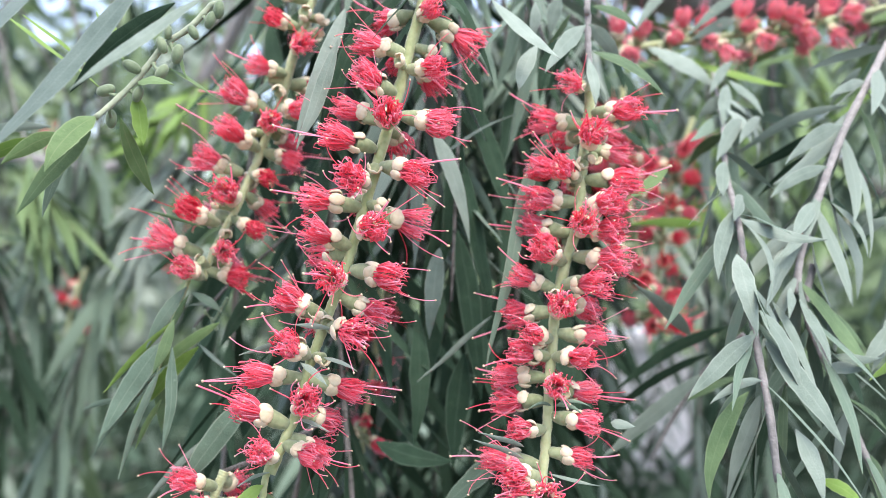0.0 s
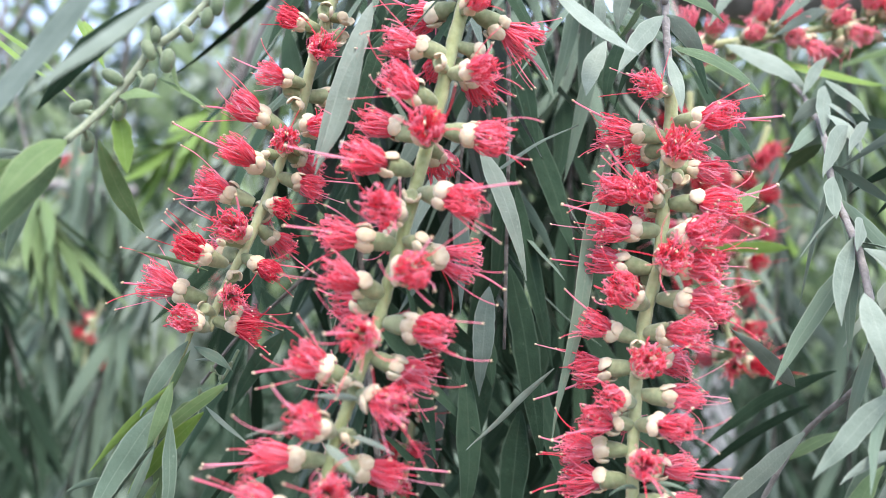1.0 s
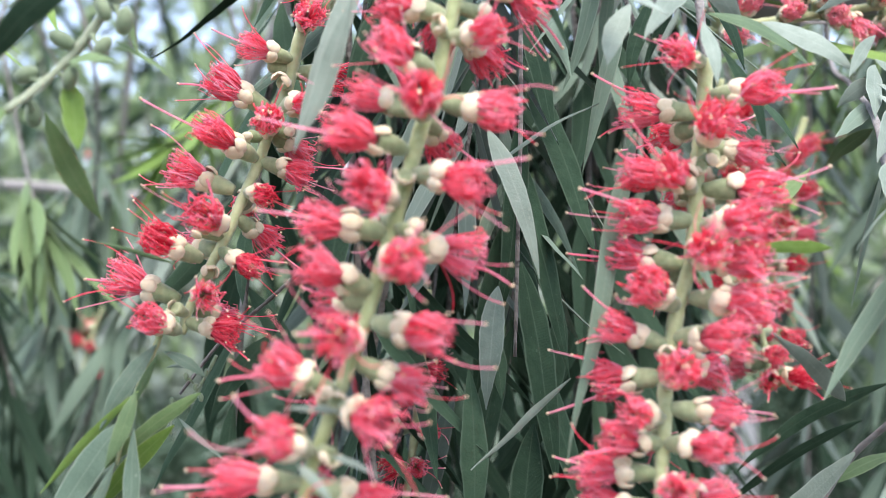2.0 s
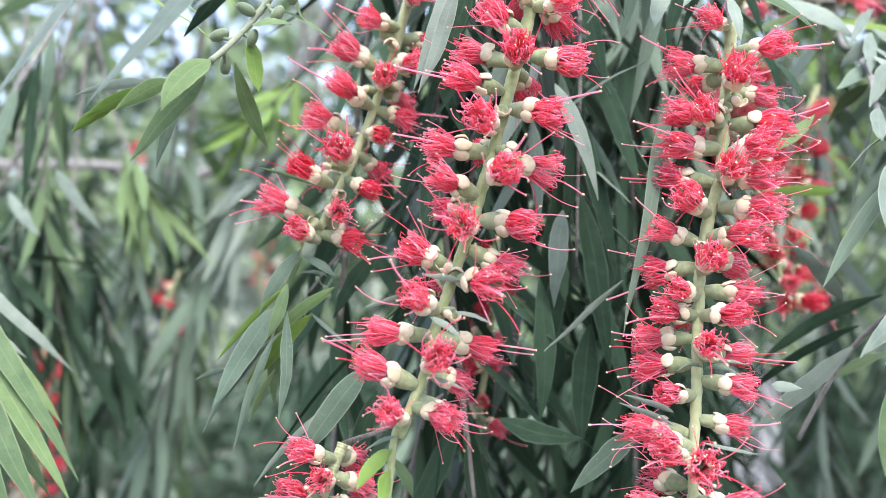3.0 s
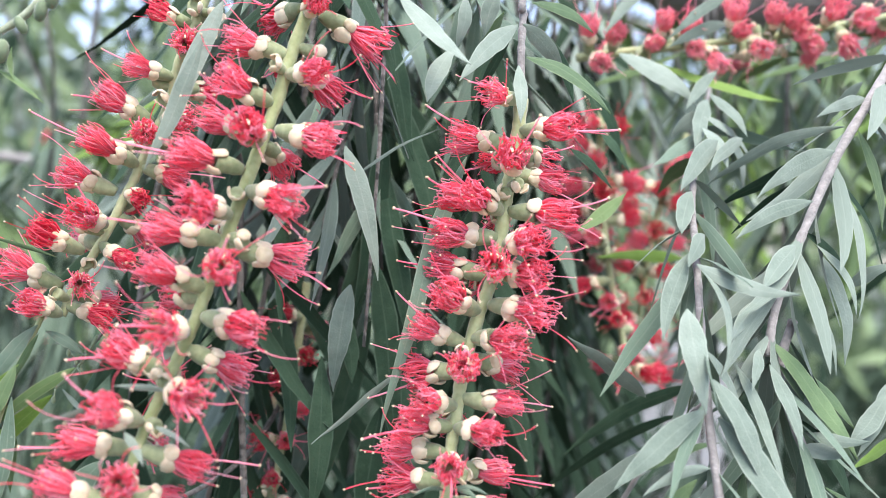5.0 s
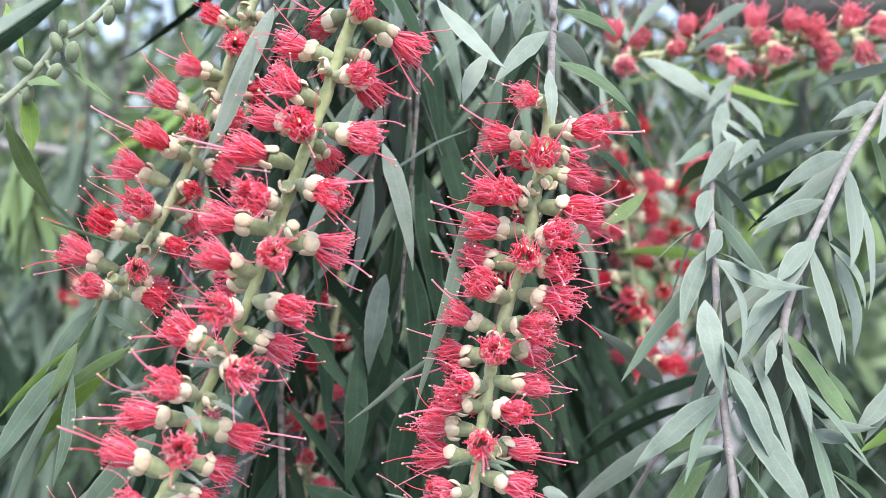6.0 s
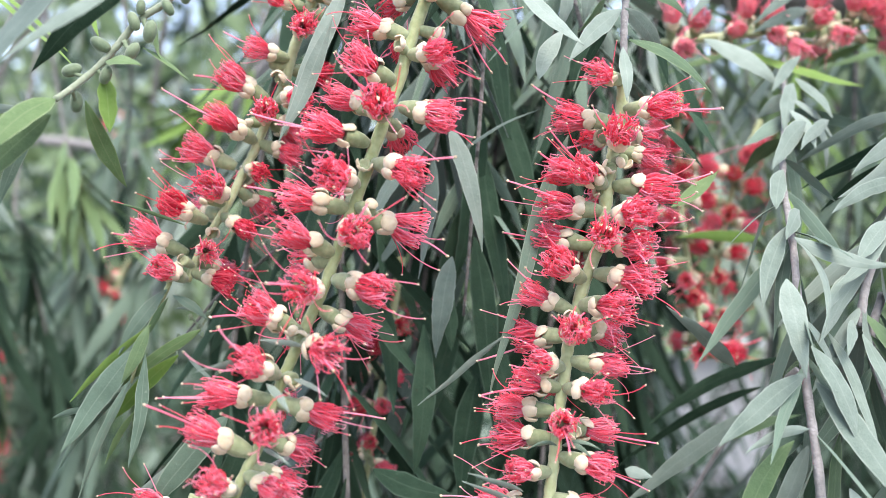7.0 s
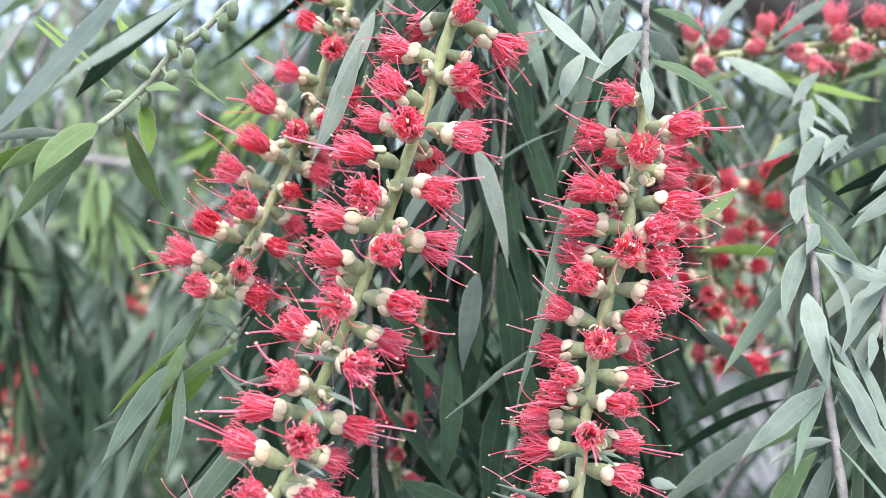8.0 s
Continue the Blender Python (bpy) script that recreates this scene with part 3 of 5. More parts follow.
spike_j = spike([(-0.3651, 0.6600, 1.4298), (-0.3674, 0.6600, 1.3959), (-0.3664, 0.6550, 1.3590), (-0.3662, 0.6500, 1.3185), (-0.3675, 0.6500, 1.2852)],
    [(0.119, -25), (0.131, 65), (0.181, 35), (0.250, -25), (0.275, 80), (0.306, 30), (0.363, -35), (0.394, 75), (0.419, 25), (0.475, -75), (0.494, 70), (0.531, 25), (0.575, -55), (0.594, 65), (0.631, 25), (0.669, -25), (0.694, 65), (0.738, 20), (0.794, -20), (0.825, 60)],
    "deep red bottlebrush spike low among distant foliage", 20, 12, 3.0, old=1.0, fill=40)
spike_k = spike([(-0.4151, 0.9500, 1.6378), (-0.4199, 0.9500, 1.6136), (-0.4215, 0.9400, 1.5824)],
    [(0.344, 15), (0.500, 0), (0.638, 60)],
    "distant red bottlebrush spike among soft foliage", 21, 4, 3.0, old=0.5)
spike_l = spike([(-0.4049, 1.4000, 1.5411), (-0.4138, 1.4000, 1.4970), (-0.4152, 1.3900, 1.4444)],
    [(0.350, -70), (0.400, 35), (0.513, -10), (0.525, 100), (0.650, -30), (0.769, -70), (0.794, 100)],
    "far rust-red bottlebrush spike, half withered", 22, 6, 3.0, old=0.8)

# ---- the twigs that the spikes and leaves hang on ----
twig_b = twig([(0.0700, 0.3600, 1.7350), (0.0600, 0.3300, 1.6600), (0.0459, 0.2830, 1.5826), (0.0452, 0.2800, 1.5724), (0.0448, 0.2770, 1.5613), (0.0453, 0.2740, 1.5489)], 2.2, 1.9, "grey twig with frosted grey-green leaves above a flower spike")
leaf(twig_b, (0.0143, 0.2620, 1.5727), (0.0326, 0.2500, 1.5529), 6.31, 0.56, 10, GREY)
leaf(twig_b, (0.0280, 0.2680, 1.5607), (0.0221, 0.2620, 1.5462), 5.78, 0.88, -15, GREY)
leaf(twig_b, (0.0438, 0.2760, 1.5687), (0.0296, 0.2620, 1.5516), 6.04, 0.90, 20, GREY)
leaf(twig_b, (0.0462, 0.2760, 1.5605), (0.0671, 0.2700, 1.5457), 6.30, -2.13, 35, GREEN)
leaf(twig_b, (0.0441, 0.2720, 1.5576), (0.0450, 0.2620, 1.5417), 4.01, 0.00, 5, GREY)
leaf(twig_b, (0.0451, 0.2780, 1.5695), (0.0563, 0.2850, 1.5585), 5.02, -0.79, -20, GREY)
leaf(twig_b, (0.0402, 0.2850, 1.5745), (0.0328, 0.2850, 1.5644), 3.61, -0.64, 55, GREEN)
leaf(twig_b, (0.0425, 0.2850, 1.5690), (0.0321, 0.2850, 1.5470), 3.75, 0.64, 40, DARK_SHADED)
leaf(twig_b, (0.0479, 0.2880, 1.5778), (0.0656, 0.3000, 1.5729), 5.27, -0.99, 20, GREEN)
leaf(twig_b, (0.0298, 0.2900, 1.5798), (0.0272, 0.2900, 1.5652), 5.38, -0.98, 25, GREY)
leaf(twig_b, (0.0389, 0.2950, 1.5830), (0.0353, 0.2950, 1.5698), 6.22, 0.99, 25, GREY)
leaf(twig_b, (0.0381, 0.3000, 1.5711), (0.0323, 0.3000, 1.5493), 5.07, 1.01, -30, DARK_SHADED)
leaf(twig_b, (0.0512, 0.3000, 1.5730), (0.0610, 0.3000, 1.5532), 4.68, -1.01, 30, DARK_SHADED)
twig_a = twig([(0.0300, 0.3500, 1.7350), (0.0200, 0.3100, 1.6400), (-0.0021, 0.2700, 1.5885), (-0.0047, 0.2620, 1.5754)], 2.6, 2.4, "slender twig ending in a flower spike")
leaf(twig_a, (0.0022, 0.2600, 1.5720), (0.0089, 0.2500, 1.5745), 2.99, 0.00, 20, GREEN)
leaf(twig_a, (-0.0292, 0.2500, 1.5584), (-0.0402, 0.2450, 1.5268), 4.65, -0.57, 10, GREY)
leaf(twig_a, (-0.0285, 0.2900, 1.5696), (-0.0386, 0.2850, 1.5412), 6.59, -1.01, 40, DARK_SHADED)
twig_c = twig([(-0.0300, 0.3700, 1.7350), (-0.0300, 0.3400, 1.6500), (-0.0377, 0.3000, 1.6042), (-0.0406, 0.2960, 1.5891)], 2.2, 2.0, "slender twig ending in a dark red flower spike")
leaf(twig_c, (-0.0285, 0.2620, 1.5700), (-0.0433, 0.2570, 1.5304), 5.34, -0.43, 15, GREY)
leaf(twig_c, (-0.0301, 0.3000, 1.5769), (-0.0437, 0.3000, 1.5338), 7.80, -1.01, 30, DARK_SHADED)
leaf(twig_c, (-0.0455, 0.3000, 1.5801), (-0.0495, 0.2900, 1.5689), 4.97, 0.66, 30, GREEN)
leaf(twig_c, (-0.0246, 0.3100, 1.5850), (-0.0325, 0.3100, 1.5583), 8.20, 1.05, 20, DARK_SHADED)
shoot_c = twig([(-0.0772, 0.2740, 1.4916), (-0.0783, 0.2730, 1.4877), (-0.0813, 0.2710, 1.4790), (-0.0834, 0.2690, 1.4705), (-0.0851, 0.2680, 1.4628)], 1.6, 0.9, "leafy shoot below a flower spike, soft grey-green leaves", mat=RACHIS)
leaf(shoot_c, (-0.0776, 0.2720, 1.4885), (-0.0876, 0.2650, 1.4708), 4.80, 0.60, 20, SAGE)
leaf(shoot_c, (-0.0830, 0.2660, 1.4724), (-0.0989, 0.2580, 1.4453), 6.88, 0.88, 12, SAGE, 15)
leaf(shoot_c, (-0.0801, 0.2680, 1.4788), (-0.0993, 0.2620, 1.4581), 2.73, 0.44, 45, YOUNG)
leaf(shoot_c, (-0.0798, 0.2660, 1.4790), (-0.0841, 0.2600, 1.4637), 4.07, -0.59, 20, GREEN)
leaf(shoot_c, (-0.0796, 0.2640, 1.4713), (-0.0800, 0.2580, 1.4422), 4.03, -0.58, 20, SAGE)
leaf(shoot_c, (-0.0863, 0.2700, 1.4624), (-0.1051, 0.2660, 1.4377), 2.60, 0.60, 30, SAGE)
leaf(shoot_c, (-0.0827, 0.2620, 1.4646), (-0.0927, 0.2550, 1.4348), 2.83, 0.58, 30, SAGE, 20)
leaf(shoot_c, (-0.0682, 0.2740, 1.4776), (-0.0904, 0.2700, 1.4599), 4.04, 0.61, 25, FRESH)
leaf(shoot_c, (-0.0751, 0.2760, 1.4700), (-0.0941, 0.2740, 1.4494), 5.00, 0.62, 30, YOUNG)
leaf(shoot_c, (-0.0847, 0.2700, 1.4547), (-0.0926, 0.2700, 1.4398), 2.17, 0.45, 40, FRESH)
leaf(shoot_c, (-0.0768, 0.2710, 1.4863), (-0.0820, 0.2680, 1.4735), 2.37, 0.45, 40, GREEN)
leaf(shoot_c, (-0.0980, 0.2700, 1.4547), (-0.1081, 0.2700, 1.4515), 2.17, 0.45, 40, SAGE)
leaf(shoot_c, (-0.0774, 0.2760, 1.4867), (-0.0686, 0.2800, 1.4799), 3.45, -0.63, 25, SAGE)
leaf(shoot_c, (-0.0859, 0.2760, 1.4615), (-0.0877, 0.2800, 1.4429), 4.34, 0.63, 30, GREEN)
bud_twig = twig([(-0.0697, 0.2900, 1.4845), (-0.0721, 0.2900, 1.4799), (-0.0759, 0.2890, 1.4739), (-0.0803, 0.2880, 1.4697)], 1.0, 0.7, "thin side twig with small round green flower buds", mat=BUD)
leaf(bud_twig, (-0.0783, 0.2880, 1.4697), (-0.0650, 0.2850, 1.4595), 1.61, 0.50, 20, GREY)
leaf(bud_twig, (-0.0800, 0.2880, 1.4706), (-0.0879, 0.2850, 1.4639), 4.64, 0.67, 20, GREEN)
leaf(bud_twig, (-0.0735, 0.2900, 1.4807), (-0.0817, 0.2880, 1.4816), 1.44, 1.02, 20, GREY)
bud(bud_twig, (-0.0758, 0.2860, 1.4799), 1.3)
bud(bud_twig, (-0.0792, 0.2860, 1.4739), 1.4)
bud(bud_twig, (-0.0797, 0.2860, 1.4669), 1.2)
bud(bud_twig, (-0.0722, 0.2860, 1.4749), 1.3)
bud(bud_twig, (-0.0708, 0.2860, 1.4808), 1.2)
bud(bud_twig, (-0.0736, 0.2860, 1.4774), 1.1)
shoot_a = twig([(-0.0433, 0.2290, 1.4471), (-0.0450, 0.2280, 1.4421), (-0.0457, 0.2270, 1.4358), (-0.0466, 0.2260, 1.4257)], 2.2, 1.6, "pale downy shoot tip below a flower spike", mat=RACHIS)
leaf(shoot_a, (-0.0453, 0.2260, 1.4405), (-0.0524, 0.2180, 1.4333), 4.06, 0.76, 20, YOUNG)
leaf(shoot_a, (-0.0455, 0.2250, 1.4362), (-0.0465, 0.2150, 1.4288), 4.94, 0.50, 30, YOUNG)
leaf(shoot_a, (-0.0437, 0.2260, 1.4438), (-0.0507, 0.2220, 1.4413), 1.48, 0.51, 30, GREY)
leaf(shoot_a, (-0.0453, 0.2280, 1.4382), (-0.0416, 0.2350, 1.4273), 3.23, -0.67, 25, GREEN)
leaf(spike_a, (-0.0378, 0.2260, 1.4763), (-0.0503, 0.2220, 1.4737), 1.96, 0.61, 30, GREY)
leaf(spike_a, (-0.0285, 0.2320, 1.4792), (-0.0379, 0.2260, 1.4809), 1.72, 0.37, 30, GREY)
leaf(spike_a, (-0.0304, 0.2300, 1.4721), (-0.0214, 0.2250, 1.4694), 1.42, -0.37, 30, GREY)
leaf(spike_a, (-0.0362, 0.2280, 1.4711), (-0.0280, 0.2180, 1.4666), 2.05, -0.48, 20, GREY)
leaf(spike_a, (-0.0358, 0.2260, 1.4570), (-0.0278, 0.2200, 1.4552), 1.25, -0.36, 30, GREY)
leaf(spike_c, (-0.0711, 0.2680, 1.5062), (-0.0883, 0.2620, 1.5118), 1.19, 0.00, 30, GREEN)
leaf(spike_b, (0.0296, 0.2460, 1.4570), (0.0229, 0.2420, 1.4568), 1.14, 1.07, 20, SAGE)
leaf(spike_b, (0.0315, 0.2450, 1.4580), (0.0396, 0.2400, 1.4576), 1.13, -1.06, 20, SAGE)
leaf(spike_b, (0.0220, 0.2440, 1.4463), (0.0093, 0.2360, 1.4516), 1.67, 0.26, 30, GREY)
leaf(spike_b, (0.0218, 0.2430, 1.4433), (0.0080, 0.2360, 1.4497), 1.75, 0.28, 30, GREY)
leaf(spike_b, (0.0287, 0.2440, 1.4390), (0.0417, 0.2380, 1.4373), 1.28, 0.28, 30, GREY)
leaf(spike_b, (0.0309, 0.2500, 1.4562), (0.0378, 0.2420, 1.4551), 1.51, -1.42, 20, SAGE)
leaf(spike_b, (0.0454, 0.2430, 1.4531), (0.0511, 0.2380, 1.4527), 3.20, 0.00, 10, GREY)

# ---- the budding twig ----
budding_twig = twig([(-0.0700, 0.3300, 1.7350), (-0.0620, 0.2850, 1.6400), (-0.0625, 0.2500, 1.5900), (-0.0600, 0.2420, 1.5685), (-0.0628, 0.2420, 1.5652), (-0.0679, 0.2410, 1.5594), (-0.0741, 0.2400, 1.5547), (-0.0785, 0.2400, 1.5493), (-0.0824, 0.2390, 1.5441), (-0.0865, 0.2360, 1.5386), (-0.0893, 0.2310, 1.5338)], 2.0, 1.5, "downy budding twig with green flower buds and fresh leaves", mat=DOWNY)
leaf(budding_twig, (-0.0809, 0.2380, 1.5442), (-0.0693, 0.2320, 1.5422), 4.60, -0.50, 20, FRESH)
leaf(budding_twig, (-0.0820, 0.2400, 1.5409), (-0.0797, 0.2390, 1.5274), 4.80, 0.00, 20, YOUNG)
leaf(budding_twig, (-0.0851, 0.2370, 1.5346), (-0.0812, 0.2530, 1.5152), 5.20, 0.90, 20, FRESH)
leaf(budding_twig, (-0.0737, 0.2420, 1.5486), (-0.0613, 0.2400, 1.5406), 2.40, -0.40, 45, FRESH)
leaf(budding_twig, (-0.0893, 0.2310, 1.5339), (-0.0936, 0.2110, 1.5182), 6.40, 1.10, 15, FRESH)
leaf(budding_twig, (-0.0910, 0.2320, 1.5304), (-0.1046, 0.2200, 1.5081), 5.80, 0.80, 30, GREEN)
leaf(budding_twig, (-0.0977, 0.2380, 1.5282), (-0.1055, 0.2360, 1.5085), 3.60, 0.50, 40, SAGE)
leaf(budding_twig, (-0.0998, 0.2340, 1.5301), (-0.1122, 0.2280, 1.5215), 4.80, 0.80, 25, FRESH)
leaf(budding_twig, (-0.1071, 0.2400, 1.5291), (-0.1257, 0.2400, 1.5230), 4.40, 0.70, 30, YOUNG)
leaf(budding_twig, (-0.1188, 0.2430, 1.5259), (-0.1303, 0.2420, 1.5190), 3.40, 0.50, 30, YOUNG)
leaf(budding_twig, (-0.1011, 0.2620, 1.5692), (-0.0887, 0.2500, 1.5530), 3.20, 0.00, 40, YOUNG)
leaf(budding_twig, (-0.1299, 0.2680, 1.5692), (-0.0973, 0.2560, 1.5461), 2.40, 0.00, 50, YOUNG)
leaf(budding_twig, (-0.0706, 0.2430, 1.5536), (-0.0681, 0.2400, 1.5456), 1.60, 0.80, 45, FRESH)
leaf(budding_twig, (-0.1142, 0.2620, 1.5357), (-0.1380, 0.2600, 1.5329), 3.60, 0.30, 35, GREY)
bud(budding_twig, (-0.0895, 0.2385, 1.5421), 3.3, 75)
bud(budding_twig, (-0.0826, 0.2385, 1.5484), 3.2, -60)
bud(budding_twig, (-0.0746, 0.2385, 1.5541), 2.9, -20)
bud(budding_twig, (-0.0730, 0.2385, 1.5575), 2.3, 10)
bud(budding_twig, (-0.0705, 0.2385, 1.5517), 3.3, 15)
bud(budding_twig, (-0.0747, 0.2385, 1.5469), 3.0, 40)
bud(budding_twig, (-0.0810, 0.2385, 1.5411), 2.8, 25)
bud(budding_twig, (-0.0881, 0.2385, 1.5345), 3.1, 5)
bud(budding_twig, (-0.0663, 0.2385, 1.5575), 2.6, -30)
bud(budding_twig, (-0.0618, 0.2385, 1.5607), 3.0, 20)
bud(budding_twig, (-0.0595, 0.2385, 1.5635), 3.1, 10)

# ---- broad leaves close to the camera ----
near_twig = twig([(-0.0600, 0.2500, 1.7400), (-0.0500, 0.2300, 1.6300), (-0.0465, 0.2150, 1.5772), (-0.0498, 0.2060, 1.5649), (-0.0523, 0.2020, 1.5598), (-0.0667, 0.2040, 1.5645), (-0.0796, 0.2060, 1.5740)], 1.5, 1.1, "twig with long pale leaves in front of the shrub", mat=BUD)
leaf(near_twig, (-0.0667, 0.2030, 1.5621), (-0.1028, 0.1950, 1.5168), 8.09, -0.50, -30, SLATE)
leaf(near_twig, (-0.0798, 0.2060, 1.5737), (-0.1314, 0.2000, 1.5131), 8.00, 0.77, -40, SLATE)
leaf(near_twig, (-0.0518, 0.2000, 1.5572), (-0.0789, 0.1900, 1.5336), 4.06, 0.49, -15, GREY)
leaf(near_twig, (-0.0701, 0.2350, 1.5644), (-0.0974, 0.2350, 1.5408), 5.80, 0.59, 30, DARK_SHADED)
leaf(near_twig, (-0.1170, 0.2500, 1.5651), (-0.0969, 0.2500, 1.5492), 2.20, -0.31, 50, YOUNG)
leaf(near_twig, (-0.0915, 0.2450, 1.5626), (-0.0874, 0.2450, 1.5562), 2.41, 0.00, 40, YOUNG)
corner_twig = twig([(-0.3000, 0.4500, 1.7350), (-0.2400, 0.3600, 1.6000), (-0.2029, 0.2900, 1.5023), (-0.1957, 0.2850, 1.4845), (-0.1894, 0.2800, 1.4641), (-0.1841, 0.2750, 1.4379)], 2.0, 1.2, "twig with fresh yellow-green leaves")
leaf(corner_twig, (-0.1892, 0.2750, 1.4929), (-0.1380, 0.2620, 1.4247), 7.25, -1.56, 25, GREEN)
leaf(corner_twig, (-0.1840, 0.2700, 1.4779), (-0.1389, 0.2580, 1.4191), 7.52, -1.54, 20, FRESH)
leaf(corner_twig, (-0.1789, 0.2650, 1.4652), (-0.1441, 0.2520, 1.4169), 7.62, -1.20, 25, GREEN)
leaf(corner_twig, (-0.1751, 0.2620, 1.4528), (-0.1499, 0.2500, 1.4129), 7.55, -0.89, 30, GREEN)
leaf(corner_twig, (-0.1864, 0.2850, 1.4706), (-0.1582, 0.2900, 1.4356), 6.59, -1.01, 40, FRESH)
leaf(corner_twig, (-0.2030, 0.3050, 1.4865), (-0.1667, 0.3150, 1.4486), 5.48, -1.09, 30, GREY)
leaf(corner_twig, (-0.1942, 0.2900, 1.4739), (-0.1724, 0.2950, 1.4563), 4.36, 0.00, 30, GREY)
leaf(corner_twig, (-0.1849, 0.2800, 1.4573), (-0.1538, 0.2750, 1.4169), 7.19, -0.97, 40, GREEN)

# ---- frosted leaves on the drooping twigs ----
droop_a = twig([(0.2000, 0.4200, 1.7350), (0.1850, 0.3800, 1.6400), (0.1633, 0.3150, 1.5836), (0.1533, 0.3100, 1.5704), (0.1425, 0.3000, 1.5564), (0.1305, 0.2920, 1.5389), (0.1209, 0.2860, 1.5202), (0.1162, 0.2830, 1.5103), (0.1109, 0.2790, 1.4967), (0.1087, 0.2760, 1.4863)], 3.0, 2.2, "drooping grey-barked twig with frosted grey-green leaves", group="drooping twigs")
leaf(droop_a, (0.1291, 0.2900, 1.5399), (0.1046, 0.2750, 1.5258), 6.06, 1.88, 10, GREY)
leaf(droop_a, (0.1220, 0.2850, 1.5261), (0.0985, 0.2700, 1.5158), 4.46, 1.54, 15, GREY)
leaf(droop_a, (0.1412, 0.3000, 1.5557), (0.1220, 0.2850, 1.5480), 4.06, 0.82, 15, GREY)
leaf(droop_a, (0.1420, 0.3050, 1.5616), (0.1334, 0.3100, 1.5496), 5.18, 0.69, 30, GREY)
leaf(droop_a, (0.1353, 0.3000, 1.5480), (0.1015, 0.3150, 1.5316), 4.04, 3.11, 20, GREY)
leaf(droop_a, (0.1343, 0.3000, 1.5408), (0.1028, 0.3100, 1.5246), 5.36, 1.71, 40, DARK_SHADED)
leaf(droop_a, (0.1288, 0.2950, 1.5339), (0.1051, 0.3000, 1.5176), 4.78, 1.66, 40, DARK_SHADED)
leaf(droop_a, (0.1294, 0.2880, 1.5307), (0.1300, 0.2750, 1.4970), 4.14, -2.81, 25, GREY)
leaf(droop_a, (0.1230, 0.2840, 1.5145), (0.1279, 0.2700, 1.4979), 3.27, -2.15, 20, GREY)
leaf(droop_a, (0.1174, 0.2830, 1.5143), (0.1056, 0.2700, 1.5029), 5.91, 0.92, 10, GREY)
leaf(droop_a, (0.1073, 0.2780, 1.4996), (0.0966, 0.2650, 1.4905), 4.57, 0.90, 10, GREY)
leaf(droop_a, (0.1096, 0.2770, 1.4900), (0.1287, 0.2700, 1.4623), 6.64, -1.21, 30, GREEN)
leaf(droop_a, (0.1113, 0.2760, 1.4842), (0.1323, 0.2800, 1.4593), 6.40, -0.31, 35, GREEN)
leaf(droop_a, (0.1061, 0.2740, 1.4880), (0.1010, 0.2620, 1.4796), 4.05, 0.30, 10, GREY)
leaf(droop_a, (0.1079, 0.2720, 1.4846), (0.1121, 0.2580, 1.4666), 5.14, -0.58, 15, GREY)
leaf(droop_a, (0.0992, 0.2720, 1.4849), (0.1077, 0.2580, 1.4550), 4.35, -1.17, 20, GREY)
leaf(droop_a, (0.1166, 0.2720, 1.4650), (0.1221, 0.2600, 1.4649), 5.30, 0.29, 5, GREY)
leaf(droop_a, (0.1253, 0.2860, 1.5115), (0.1298, 0.2800, 1.4844), 5.55, -1.26, 25, GREY)
leaf(droop_a, (0.1183, 0.2820, 1.5044), (0.1246, 0.2720, 1.4827), 2.54, -1.23, 25, GREY)
leaf(droop_a, (0.1208, 0.2900, 1.5183), (0.1336, 0.2900, 1.5046), 5.49, -1.62, 40, DARK_SHADED)
leaf(droop_a, (0.1418, 0.2850, 1.4790), (0.1308, 0.2750, 1.4620), 5.29, -0.62, 20, GREY)
leaf(droop_a, (0.1336, 0.2900, 1.5038), (0.1414, 0.2800, 1.5103), 4.39, -0.79, 20, GREY)
leaf(droop_a, (0.1426, 0.3000, 1.5518), (0.1477, 0.2900, 1.5350), 5.71, -0.99, 30, GREY)
leaf(droop_a, (0.1370, 0.2950, 1.5462), (0.1422, 0.2900, 1.5191), 5.28, -1.31, 30, GREEN)
leaf(droop_a, (0.1278, 0.2900, 1.5343), (0.1447, 0.2950, 1.5080), 6.39, -1.63, 40, DARK_SHADED)
leaf(droop_a, (0.1416, 0.2700, 1.4698), (0.1246, 0.2620, 1.4616), 4.40, 0.59, 30, YOUNG)
droop_b = twig([(0.1300, 0.4600, 1.7350), (0.1200, 0.4100, 1.6400), (0.1290, 0.4300, 1.5879), (0.1130, 0.3700, 1.5632), (0.0997, 0.3200, 1.5443), (0.0938, 0.2980, 1.5255), (0.0910, 0.2810, 1.5141), (0.0896, 0.2710, 1.5055), (0.0893, 0.2630, 1.4885), (0.0901, 0.2570, 1.4707), (0.0915, 0.2520, 1.4547), (0.0933, 0.2500, 1.4352)], 1.5, 2.3, "drooping grey-barked twig with frosted grey-green leaves", group="drooping twigs")
leaf(droop_b, (0.1037, 0.3120, 1.5450), (0.0903, 0.2950, 1.5285), 6.91, 1.36, 10, GREY)
leaf(droop_b, (0.0928, 0.2950, 1.5286), (0.0871, 0.2800, 1.5164), 5.79, 0.64, 5, GREY)
leaf(droop_b, (0.1130, 0.3200, 1.5468), (0.0988, 0.3000, 1.5353), 4.51, 0.70, 15, GREY)
leaf(droop_b, (0.0924, 0.2770, 1.5163), (0.0858, 0.2650, 1.5080), 6.08, 0.60, 10, GREY)
